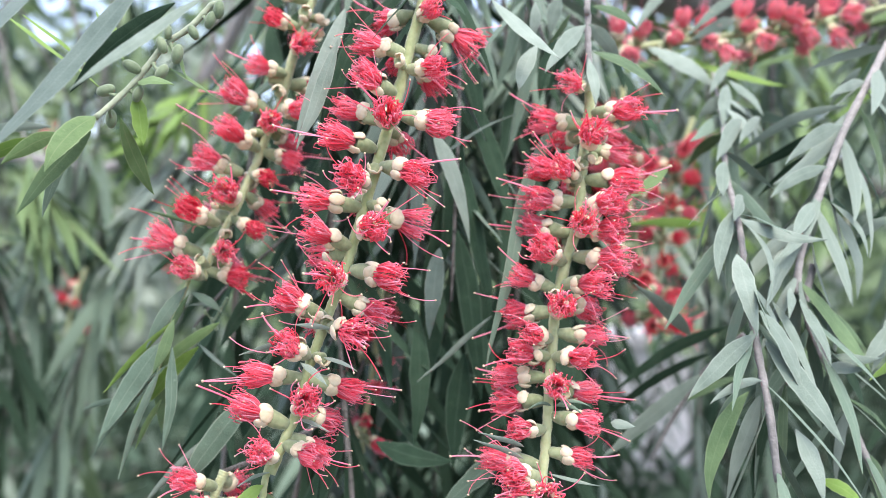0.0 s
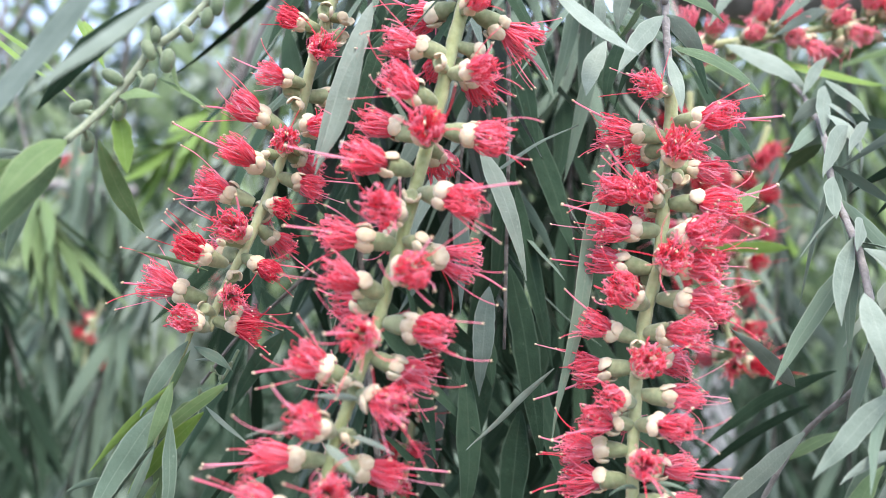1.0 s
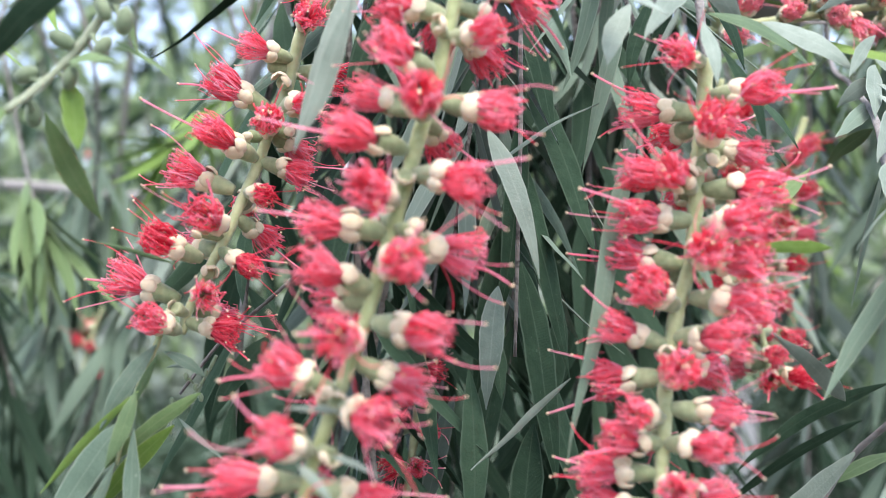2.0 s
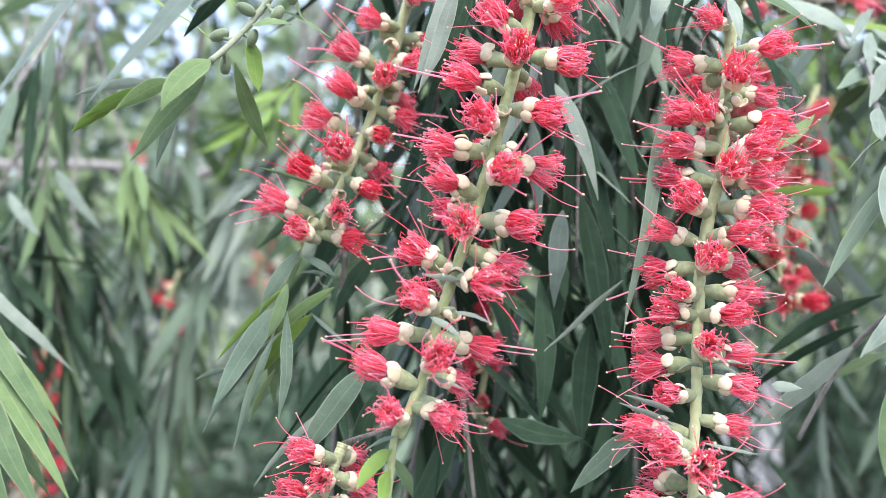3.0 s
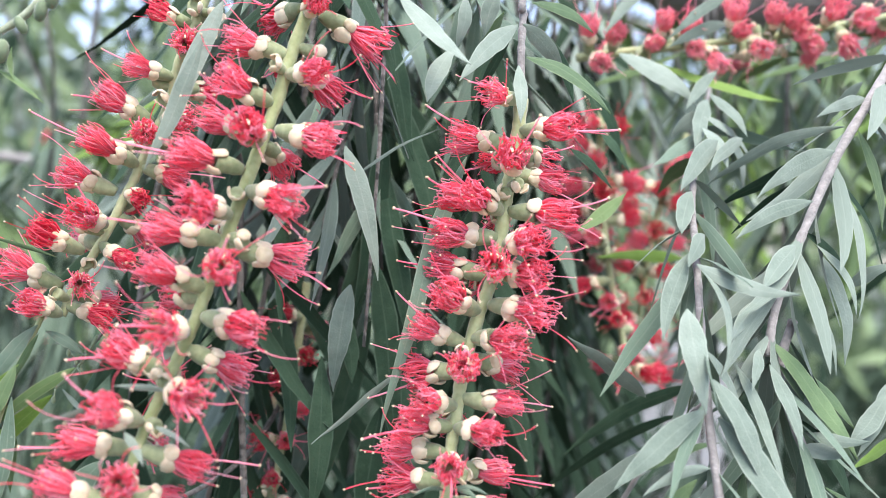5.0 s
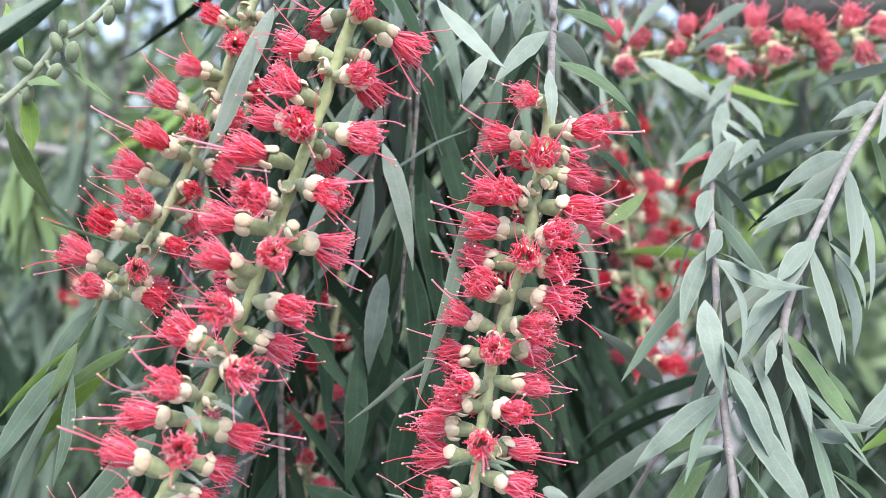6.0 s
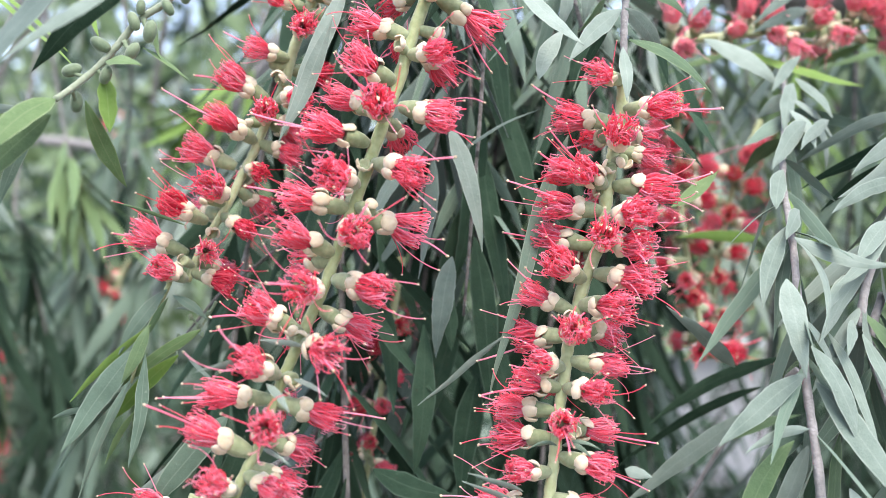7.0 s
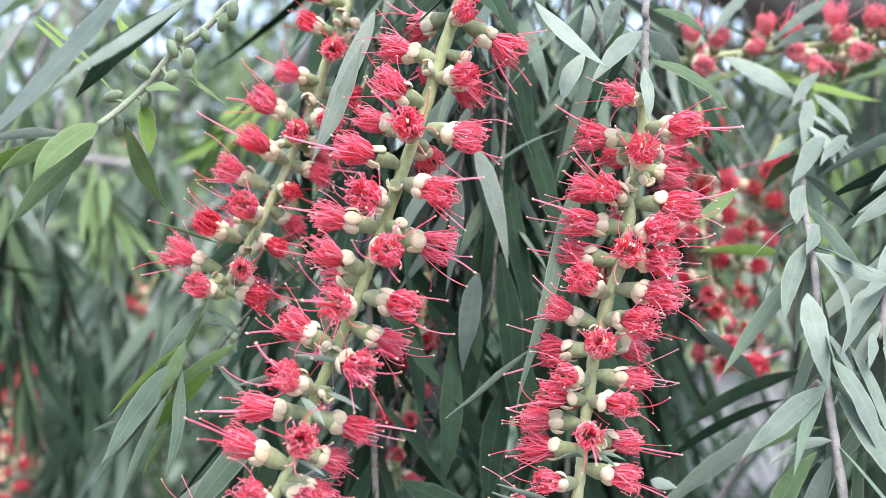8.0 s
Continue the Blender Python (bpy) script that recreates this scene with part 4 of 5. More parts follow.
leaf(droop_b, (0.0873, 0.2700, 1.5117), (0.0788, 0.2580, 1.4909), 6.49, 0.87, 10, GREY)
leaf(droop_b, (0.0884, 0.2670, 1.5089), (0.1092, 0.2550, 1.5023), 4.81, 2.01, 10, GREY)
leaf(droop_b, (0.0895, 0.2650, 1.5070), (0.0914, 0.2520, 1.4856), 2.26, -3.12, 20, GREY)
leaf(droop_b, (0.0844, 0.2580, 1.4984), (0.0869, 0.2480, 1.4756), 6.99, 0.55, 8, GREY)
leaf(droop_b, (0.0883, 0.2530, 1.4760), (0.0667, 0.2440, 1.4590), 6.33, 1.08, 10, GREY)
leaf(droop_b, (0.0890, 0.2580, 1.4888), (0.0986, 0.2620, 1.4738), 4.88, -0.57, 35, GREY)
leaf(droop_b, (0.0902, 0.2560, 1.4825), (0.1035, 0.2550, 1.4552), 7.10, -1.12, 25, GREY)
leaf(droop_b, (0.0886, 0.2500, 1.4634), (0.0733, 0.2460, 1.4575), 2.88, 1.62, 20, GREY)
leaf(droop_b, (0.0889, 0.2620, 1.4985), (0.0881, 0.2700, 1.4722), 4.97, 0.29, 40, GREEN)
leaf(droop_b, (0.0993, 0.3200, 1.5407), (0.0910, 0.3350, 1.5305), 5.56, 1.11, 30, GREEN)
leaf(droop_b, (0.1026, 0.3250, 1.5539), (0.1213, 0.3400, 1.5432), 5.66, -1.51, 30, GREY)
leaf(droop_b, (0.1092, 0.3300, 1.5529), (0.1198, 0.3400, 1.5336), 6.58, -1.14, 30, GREY)
leaf(droop_b, (0.1112, 0.3450, 1.5722), (0.0992, 0.3350, 1.5579), 4.52, 0.77, 20, GREY)
leaf(droop_b, (0.1067, 0.3350, 1.5628), (0.1161, 0.3250, 1.5485), 5.57, -1.12, 20, GREY)
leaf(droop_b, (0.1054, 0.3320, 1.5604), (0.0981, 0.3150, 1.5429), 5.94, 0.73, 10, GREY)
leaf(droop_b, (0.1040, 0.3300, 1.5555), (0.0940, 0.3300, 1.5484), 5.61, 0.75, 30, GREY)
leaf(droop_b, (0.1012, 0.3200, 1.5497), (0.1065, 0.3100, 1.5367), 5.29, -0.89, 20, GREY)
leaf(droop_b, (0.0916, 0.2560, 1.4738), (0.1112, 0.2500, 1.4451), 7.76, -0.95, 10, GREY)
leaf(droop_b, (0.0871, 0.2560, 1.4593), (0.0745, 0.2500, 1.4294), 7.25, 3.82, 15, GREEN)
leaf(droop_b, (0.0917, 0.2600, 1.4576), (0.0824, 0.2620, 1.4260), 8.33, 0.99, 25, GREY)
leaf(droop_b, (0.0983, 0.2580, 1.4612), (0.0981, 0.2600, 1.4266), 5.64, 0.00, 30, GREEN)
leaf(droop_b, (0.1005, 0.2560, 1.4486), (0.1061, 0.2500, 1.4294), 7.45, -0.64, 20, GREY)
leaf(droop_b, (0.0960, 0.2650, 1.4535), (0.0944, 0.2750, 1.4206), 8.63, 0.68, 30, DARK_SHADED)
droop_c = twig([(0.1176, 0.2850, 1.4948), (0.1129, 0.2800, 1.4826), (0.1142, 0.2750, 1.4720), (0.1189, 0.2700, 1.4577), (0.1240, 0.2660, 1.4414), (0.1299, 0.2620, 1.4260)], 2.6, 1.9, "drooping grey-barked twig with frosted grey-green leaves", group="drooping twigs")
leaf(droop_c, (0.1168, 0.2760, 1.4707), (0.1329, 0.2820, 1.4473), 8.14, -1.05, 35, DARK_SHADED)
leaf(droop_c, (0.1110, 0.2820, 1.4821), (0.1208, 0.2700, 1.4696), 5.75, -1.04, 15, GREY)
leaf(droop_c, (0.1175, 0.2740, 1.4678), (0.1299, 0.2650, 1.4678), 4.13, 1.02, 10, GREY)
leaf(droop_c, (0.1143, 0.2840, 1.4843), (0.1326, 0.2800, 1.4676), 5.09, -1.06, 40, GREEN)
leaf(droop_c, (0.1098, 0.2620, 1.4326), (0.1197, 0.2550, 1.4264), 5.19, -1.30, 20, YOUNG)
leaf(droop_c, (0.1213, 0.2700, 1.4553), (0.1345, 0.2720, 1.4447), 2.67, -0.68, 40, GREEN)
leaf(droop_c, (0.1248, 0.2850, 1.4787), (0.1251, 0.2900, 1.4637), 4.59, -0.54, 30, GREY)
leaf(droop_c, (0.1290, 0.2750, 1.4656), (0.1402, 0.2800, 1.4790), 6.05, 0.70, 30, GREY)
leaf(droop_c, (0.1225, 0.2720, 1.4523), (0.1226, 0.2800, 1.4262), 7.22, 0.69, 30, GREY)
leaf(droop_c, (0.1258, 0.2680, 1.4395), (0.1318, 0.2700, 1.4237), 7.03, -0.68, 30, GREEN)
arching_twig = twig([(0.1003, 0.3000, 1.4714), (0.0906, 0.3150, 1.4558), (0.0828, 0.3180, 1.4425), (0.0743, 0.3200, 1.4256)], 1.8, 1.4, "thin brown twig with arching dark leaves and one broad pale leaf")
leaf(arching_twig, (0.1060, 0.3300, 1.4718), (0.0622, 0.3250, 1.4483), 5.91, 3.35, 35, DARK_SHADED)
leaf(arching_twig, (0.0982, 0.3300, 1.4616), (0.0534, 0.3250, 1.4338), 5.45, 3.35, 35, DARK_SHADED)
leaf(arching_twig, (0.0910, 0.3150, 1.4562), (0.0525, 0.3000, 1.4298), 7.39, 0.69, 20, GREY)
leaf(arching_twig, (0.0827, 0.3000, 1.4713), (0.0586, 0.2750, 1.4899), 4.83, 0.00, 30, GREY)
leaf(arching_twig, (0.0889, 0.3300, 1.4441), (0.1110, 0.3300, 1.4536), 4.96, -1.17, 30, GREEN)
twig_d = twig([(0.2400, 0.4200, 1.7000), (0.2181, 0.4000, 1.6161), (0.2036, 0.4000, 1.6024), (0.1706, 0.3980, 1.5911), (0.1326, 0.3950, 1.5895), (0.1031, 0.3900, 1.5889)], 1.3, 0.9, "thin twig with fresh green leaves beside a flower spike")
leaf(twig_d, (0.0797, 0.3500, 1.5785), (0.1045, 0.3430, 1.5605), 7.79, -0.79, 15, GREY)
leaf(twig_d, (0.0947, 0.3700, 1.5805), (0.1374, 0.3600, 1.5647), 6.30, 2.10, 30, YOUNG)
leaf(twig_d, (0.1078, 0.3750, 1.5104), (0.0763, 0.3720, 1.5104), 5.22, 0.86, 25, YOUNG)
leaf(twig_d, (0.0628, 0.3000, 1.5173), (0.0757, 0.3000, 1.5285), 4.67, 0.68, 20, FRESH)
leaf(twig_d, (0.0608, 0.3100, 1.5415), (0.0732, 0.3100, 1.5300), 4.04, -0.70, 30, DARK_SHADED)
leaf(twig_d, (0.0696, 0.3200, 1.5491), (0.0797, 0.3200, 1.5357), 5.03, -0.73, 30, DARK_SHADED)
leaf(twig_d, (0.1174, 0.3600, 1.5915), (0.0958, 0.3500, 1.5807), 5.17, 0.81, 30, GREY)
leaf(twig_d, (0.1164, 0.3550, 1.5999), (0.0956, 0.3500, 1.5834), 4.28, 0.80, 20, GREY)
leaf(twig_d, (0.0907, 0.3600, 1.6047), (0.0741, 0.3500, 1.5849), 4.74, 0.81, 20, GREY)
leaf(twig_d, (0.0698, 0.3600, 1.5737), (0.0825, 0.3550, 1.5392), 7.66, -1.22, 25, DARK_SHADED)

# ---- leaves hanging between the spikes, most coloured dark for the shade there ----
shade_twig = twig([(0.0300, 0.4200, 1.7350), (0.0300, 0.3600, 1.6500), (0.0085, 0.3100, 1.5977), (0.0060, 0.3080, 1.5726), (0.0054, 0.3060, 1.5445), (0.0041, 0.3050, 1.5133), (0.0028, 0.3030, 1.4824)], 1.6, 0.9, "shaded twig, its long blue-green leaves coloured dark for the shade", group="shaded twigs", mat=LIMB)
leaf(shade_twig, (0.0313, 0.2840, 1.5355), (0.0131, 0.2620, 1.4647), 5.82, 1.52, 20, SAGE)
leaf(shade_twig, (-0.0031, 0.2960, 1.5391), (0.0083, 0.2850, 1.5022), 6.41, -1.30, 15, GREY)
leaf(shade_twig, (-0.0027, 0.3000, 1.5293), (0.0232, 0.2900, 1.5441), 1.95, -0.99, 40, SLATE)
leaf(shade_twig, (-0.0011, 0.3000, 1.5002), (-0.0044, 0.2960, 1.4702), 7.49, 0.67, 20, SLATE)
leaf(shade_twig, (0.0070, 0.3150, 1.5780), (0.0151, 0.3100, 1.5366), 8.27, 1.06, 20, DARK_SHADED)
leaf(shade_twig, (0.0060, 0.3200, 1.5611), (0.0242, 0.3150, 1.5073), 9.13, -1.44, 25, DARK_SHADED)
leaf(shade_twig, (0.0058, 0.3150, 1.5459), (-0.0014, 0.3100, 1.4887), 8.98, -1.06, 30, DARK_SHADED)
leaf(shade_twig, (0.0050, 0.3200, 1.5375), (0.0174, 0.3150, 1.4750), 9.57, 1.08, 20, DARK_SHADED)
leaf(shade_twig, (0.0047, 0.3200, 1.5230), (-0.0087, 0.3200, 1.4660), 9.64, 1.45, 30, DARK_SHADED)
leaf(shade_twig, (0.0049, 0.3100, 1.5065), (0.0125, 0.3050, 1.4483), 8.98, -1.04, 15, DARK_SHADED)
leaf(shade_twig, (0.0024, 0.3200, 1.4884), (-0.0112, 0.3200, 1.4367), 8.88, 1.09, 20, DARK_SHADED)
leaf(shade_twig, (0.0035, 0.3300, 1.4917), (0.0235, 0.3300, 1.4327), 10.84, -0.75, 30, DARK_SHADED)
leaf(shade_twig, (-0.0088, 0.3000, 1.4796), (-0.0088, 0.2950, 1.4351), 8.16, -1.05, 10, DARK_SHADED)
leaf(shade_twig, (-0.0051, 0.3100, 1.4931), (-0.0007, 0.3050, 1.4714), 6.16, -0.72, 20, DARK_SHADED)
leaf(shade_twig, (0.0075, 0.3100, 1.4642), (0.0034, 0.3050, 1.4257), 10.11, 0.72, 15, DARK_SHADED)
leaf(shade_twig, (-0.0218, 0.2950, 1.4366), (0.0034, 0.2900, 1.4317), 8.32, 1.71, 25, DARK_SHADED)
leaf(shade_twig, (0.0185, 0.2850, 1.4338), (-0.0018, 0.2750, 1.4191), 8.01, 0.98, 20, SAGE)
leaf(shade_twig, (0.0157, 0.2900, 1.4784), (-0.0078, 0.2850, 1.4575), 2.53, 0.34, 30, GREY)
leaf(shade_twig, (-0.0584, 0.2700, 1.4549), (-0.0769, 0.2600, 1.4291), 7.98, 0.62, 15, SAGE)
leaf(shade_twig, (-0.0579, 0.2850, 1.4465), (-0.0667, 0.2850, 1.4173), 6.93, 0.67, 30, DARK_SHADED)
leaf(shade_twig, (-0.0589, 0.3000, 1.4886), (-0.0732, 0.2950, 1.4676), 6.45, 0.70, 30, DARK_SHADED)
leaf(shade_twig, (-0.0732, 0.2800, 1.4413), (-0.0911, 0.2700, 1.4213), 2.41, 0.64, 30, GREY)
leaf(shade_twig, (-0.0521, 0.2900, 1.4705), (-0.0980, 0.2850, 1.4165), 2.36, 1.68, 60, DARK_SHADED)
leaf(shade_twig, (0.0164, 0.3300, 1.4956), (0.0084, 0.3300, 1.4532), 8.61, -1.17, 25, DARK_SHADED)
leaf(shade_twig, (0.0012, 0.3300, 1.5190), (0.0105, 0.3300, 1.4763), 8.61, -1.17, 25, DARK_SHADED)
leaf(shade_twig, (-0.0143, 0.3400, 1.4681), (-0.0245, 0.3400, 1.4282), 8.89, 1.21, 25, SLATE)

# ---- soft grey twigs at the open side ----
soft_a_way = [(-0.1400, 0.6600, 1.7500), (-0.1713, 0.6000, 1.5910), (-0.1982, 0.5900, 1.5301), (-0.2131, 0.5800, 1.4858), (-0.2273, 0.5700, 1.4394), (-0.2409, 0.5600, 1.3876), (-0.2515, 0.5600, 1.3383)]
soft_a = twig(soft_a_way, 2.6, 1.2, "hanging twig with long soft grey-green leaves", group="twigs behind", mat=LIMB)
sprinkle(soft_a, soft_a_way, 40, 0.062, SAGE, 31, 0.3, (12, 34))
soft_b_way = [(-0.3000, 0.6400, 1.7550), (-0.2636, 0.5000, 1.6172), (-0.2677, 0.4900, 1.5775), (-0.2682, 0.4800, 1.5303), (-0.2615, 0.4800, 1.4733), (-0.2487, 0.4800, 1.4198)]
soft_b = twig(soft_b_way, 2.4, 1.2, "hanging twig with long soft grey-green leaves", group="twigs behind", mat=LIMB)
sprinkle(soft_b, soft_b_way, 26, 0.052, GREEN, 32, 0.3, (12, 34))
soft_c_way = [(-0.2000, 0.6700, 1.7600), (-0.1449, 0.6000, 1.6040), (-0.1649, 0.5900, 1.5656), (-0.1843, 0.5800, 1.5392), (-0.1992, 0.5700, 1.5030)]
soft_c = twig(soft_c_way, 2.6, 1.2, "hanging twig with long soft grey-green leaves", group="twigs behind", mat=LIMB)
sprinkle(soft_c, soft_c_way, 26, 0.058, GREY, 33, 0.3, (12, 34))
soft_d_way = [(-0.2500, 0.7000, 1.7600), (-0.2758, 0.7200, 1.5990), (-0.2902, 0.7100, 1.5483), (-0.3086, 0.7000, 1.5036), (-0.3263, 0.7000, 1.4509)]
soft_d = twig(soft_d_way, 2.6, 1.2, "hanging twig with long soft grey-green leaves", group="twigs behind", mat=LIMB)
sprinkle(soft_d, soft_d_way, 34, 0.07, SAGE, 34, 0.3, (12, 34))
soft_e_way = [(-0.3600, 0.6700, 1.7550), (-0.2924, 0.7000, 1.6149), (-0.2969, 0.6900, 1.5612), (-0.3097, 0.6800, 1.5047)]
soft_e = twig(soft_e_way, 2.6, 1.2, "hanging twig with long soft grey-green leaves", group="twigs behind", mat=LIMB)
sprinkle(soft_e, soft_e_way, 30, 0.07, SAGE, 35, 0.3, (12, 34))
soft_g_way = [(-0.4000, 1.2000, 2.1100), (-0.3608, 1.3000, 1.6848), (-0.3907, 1.3800, 1.6188), (-0.4049, 1.4000, 1.5323)]
soft_g = twig(soft_g_way, 3.0, 1.2, "hanging twig with long soft grey-green leaves", group="twigs behind", mat=LIMB)
sprinkle(soft_g, soft_g_way, 14, 0.07, DULL, 37, 0.3, (12, 34))
soft_f_way = [(-0.3000, 0.6400, 1.7550), (-0.2400, 0.6000, 1.6200), (-0.3246, 0.7500, 1.4673), (-0.3484, 0.7500, 1.4062), (-0.3673, 0.7400, 1.3469), (-0.3956, 0.7400, 1.2912)]
soft_f = twig(soft_f_way, 2.6, 1.2, "hanging twig with long soft grey-green leaves", group="twigs behind", mat=LIMB)
sprinkle(soft_f, soft_f_way, 34, 0.065, DARK_SHADED, 36, 0.3, (12, 34))
fan_way = [(-0.3300, 0.6200, 1.7560), (-0.2698, 0.5600, 1.6021), (-0.2472, 0.5300, 1.5666), (-0.2263, 0.5000, 1.5441), (-0.2144, 0.4900, 1.5257)]
fan_twig = twig(fan_way, 2.2, 1.1, "hanging twig ending in a fan of soft green leaves", group="twigs behind", mat=LIMB)
sprinkle(fan_twig, fan_way, 26, 0.05, FRESH, 41, 0.62, (8, 38))
lime_way = [(-0.1500, 0.6800, 1.7750), (-0.1498, 0.6200, 1.6457), (-0.1608, 0.6000, 1.6107), (-0.1744, 0.5800, 1.5869), (-0.1862, 0.5700, 1.5783)]
lime_twig = twig(lime_way, 2.2, 1.0, "hanging twig with light lime-green leaves", group="twigs behind", mat=LIMB)
sprinkle(lime_twig, lime_way, 24, 0.048, YOUNG, 42, 0.45, (25, 65))
side_twig = twig([(-0.3000, 0.5600, 1.7500), (-0.2148, 0.4200, 1.6270), (-0.2127, 0.4000, 1.6036), (-0.2196, 0.3850, 1.5750), (-0.2273, 0.3800, 1.5585), (-0.2343, 0.3750, 1.5364)], 2.2, 1.4, "pale twig with long grey-green leaves at the open side")
leaf(side_twig, (-0.2171, 0.3850, 1.5774), (-0.2219, 0.3800, 1.5094), 5.60, 1.20, 20, DARK_SHADED)
leaf(side_twig, (-0.2140, 0.3900, 1.5883), (-0.2184, 0.3900, 1.5455), 5.50, -0.80, 25, SAGE)
leaf(side_twig, (-0.2288, 0.4200, 1.5320), (-0.2018, 0.4100, 1.5031), 6.50, 1.00, 15, GREY)
leaf(side_twig, (-0.2248, 0.3800, 1.5620), (-0.2293, 0.3700, 1.5263), 6.00, 0.80, 20, SAGE)
leaf(side_twig, (-0.2114, 0.4000, 1.6048), (-0.2201, 0.3850, 1.5835), 6.50, 0.60, 20, GREY)
leaf(side_twig, (-0.2125, 0.4100, 1.6183), (-0.2522, 0.4000, 1.5962), 7.00, 0.60, 20, GREEN)
leaf(side_twig, (-0.2522, 0.4200, 1.5219), (-0.2311, 0.4100, 1.5000), 6.00, 0.60, 20, GREY)
leaf(side_twig, (-0.2257, 0.3950, 1.5738), (-0.2391, 0.4000, 1.5400), 5.00, 0.60, 30, DARK_SHADED)
# three twigs whose dark leaf colour also carries the shade of this side
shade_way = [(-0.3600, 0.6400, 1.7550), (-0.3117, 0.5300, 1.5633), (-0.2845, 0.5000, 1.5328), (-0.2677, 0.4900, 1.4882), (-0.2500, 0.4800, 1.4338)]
sprinkle(twig(shade_way, 2.4, 1.1, "hanging twig with long blue-green leaves, shade put into their dark colour", group="twigs behind", mat=LIMB), shade_way, 26, 0.058, DARK_SHADED, 51, 0.4, (8, 30))
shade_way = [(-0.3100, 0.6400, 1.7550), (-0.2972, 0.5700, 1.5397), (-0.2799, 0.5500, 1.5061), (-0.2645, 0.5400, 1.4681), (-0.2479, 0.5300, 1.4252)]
sprinkle(twig(shade_way, 2.4, 1.1, "hanging twig with long blue-green leaves, shade put into their dark colour", group="twigs behind", mat=LIMB), shade_way, 26, 0.058, DARK_SHADED, 52, 0.4, (8, 30))
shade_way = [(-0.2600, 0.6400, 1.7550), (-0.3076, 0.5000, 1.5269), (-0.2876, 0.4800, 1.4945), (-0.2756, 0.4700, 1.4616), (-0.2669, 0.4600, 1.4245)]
sprinkle(twig(shade_way, 2.4, 1.1, "hanging twig with long blue-green leaves, shade put into their dark colour", group="twigs behind", mat=LIMB), shade_way, 26, 0.058, DARK_SHADED, 53, 0.4, (8, 30))
stem_f = twig([(-0.0100, 0.3900, 1.7350), (-0.0150, 0.3800, 1.6000), (-0.0220, 0.3700, 1.5000), (-0.0330, 0.3300, 1.4500), (-0.0500, 0.2850, 1.4380), (-0.0637, 0.2620, 1.4352)], 1.4, 1.6, "thin dark stem of a small flower spike", mat=LIMB)
bare_twig = twig([(0.0000, 0.3600, 1.7350), (0.0000, 0.3600, 1.6200), (-0.0261, 0.3450, 1.5417), (-0.0357, 0.3350, 1.5228), (-0.0531, 0.3280, 1.5084), (-0.0663, 0.3220, 1.4957), (-0.0762, 0.3180, 1.4870), (-0.0881, 0.3160, 1.4719)], 1.7, 0.9, "thin bare dark twig crossing behind the spikes", mat=LIMB)
sprinkle(droop_a, [(0.2000, 0.4200, 1.7350), (0.1850, 0.3800, 1.6400), (0.1633, 0.3150, 1.5836), (0.1533, 0.3100, 1.5704), (0.1425, 0.3000, 1.5564), (0.1305, 0.2920, 1.5389), (0.1209, 0.2860, 1.5202), (0.1162, 0.2830, 1.5103), (0.1109, 0.2790, 1.4967), (0.1087, 0.2760, 1.4863)], 24, 0.036, GREY, 61, 0.2, (25, 60))
sprinkle(droop_b, [(0.1300, 0.4600, 1.7350), (0.1200, 0.4100, 1.6400), (0.1290, 0.4300, 1.5879), (0.1130, 0.3700, 1.5632), (0.0997, 0.3200, 1.5443), (0.0938, 0.2980, 1.5255), (0.0910, 0.2810, 1.5141), (0.0896, 0.2710, 1.5055), (0.0893, 0.2630, 1.4885), (0.0901, 0.2570, 1.4707), (0.0915, 0.2520, 1.4547), (0.0933, 0.2500, 1.4352)], 20, 0.036, SAGE, 62, 0.3, (25, 60))
sprinkle(droop_c, [(0.1176, 0.2850, 1.4948), (0.1129, 0.2800, 1.4826), (0.1142, 0.2750, 1.4720), (0.1189, 0.2700, 1.4577), (0.1240, 0.2660, 1.4414), (0.1299, 0.2620, 1.4260)], 14, 0.034, SAGE, 63, 0.05, (25, 60))
sprinkle(twig_a, [(0.0300, 0.3500, 1.7350), (0.0200, 0.3100, 1.6400), (-0.0021, 0.2700, 1.5885), (-0.0047, 0.2620, 1.5754)], 10, 0.036, DARK_SHADED, 65, 0.4, (25, 60))
sprinkle(twig_d, [(0.2400, 0.4200, 1.7000), (0.2181, 0.4000, 1.6161), (0.2036, 0.4000, 1.6024), (0.1706, 0.3980, 1.5911), (0.1326, 0.3950, 1.5895), (0.1031, 0.3900, 1.5889)], 16, 0.036, FRESH, 66, 0.2, (25, 60))
leaf(droop_b, (0.0924, 0.2620, 1.4602), (0.0763, 0.2550, 1.4419), 6.38, 3.14, 20, SAGE)
leaf(droop_a, (0.1002, 0.2850, 1.4757), (0.1145, 0.2720, 1.4445), 8.36, -1.24, 15, SAGE)


# ---- the trunk and limbs above ----
def limb(points, thick, thin, parent=None, name="limb", mat=None):
    bm = bmesh.new()
    pts = glide(points, 10 * (len(points) - 1))
    n = len(pts)
    tube(bm, pts, [(thick + (thin - thick) * k / (n - 1)) / 2 for k in range(n)], 12, True, 0, 0.07, random.Random(5))
    return part(name, bm, mat or LIMB, parent)


LEFT = [(0.2, 0.95, 1.78), (-0.1, 0.72, 1.78), (-0.35, 0.66, 1.76), (-0.75, 0.66, 1.74)]
BACK = [(-1.2, 1.2, 2.08), (-0.4, 1.22, 2.12), (0.18, 1.0, 2.1), (0.7, 1.2, 2.12), (1.3, 1.25, 2.08)]
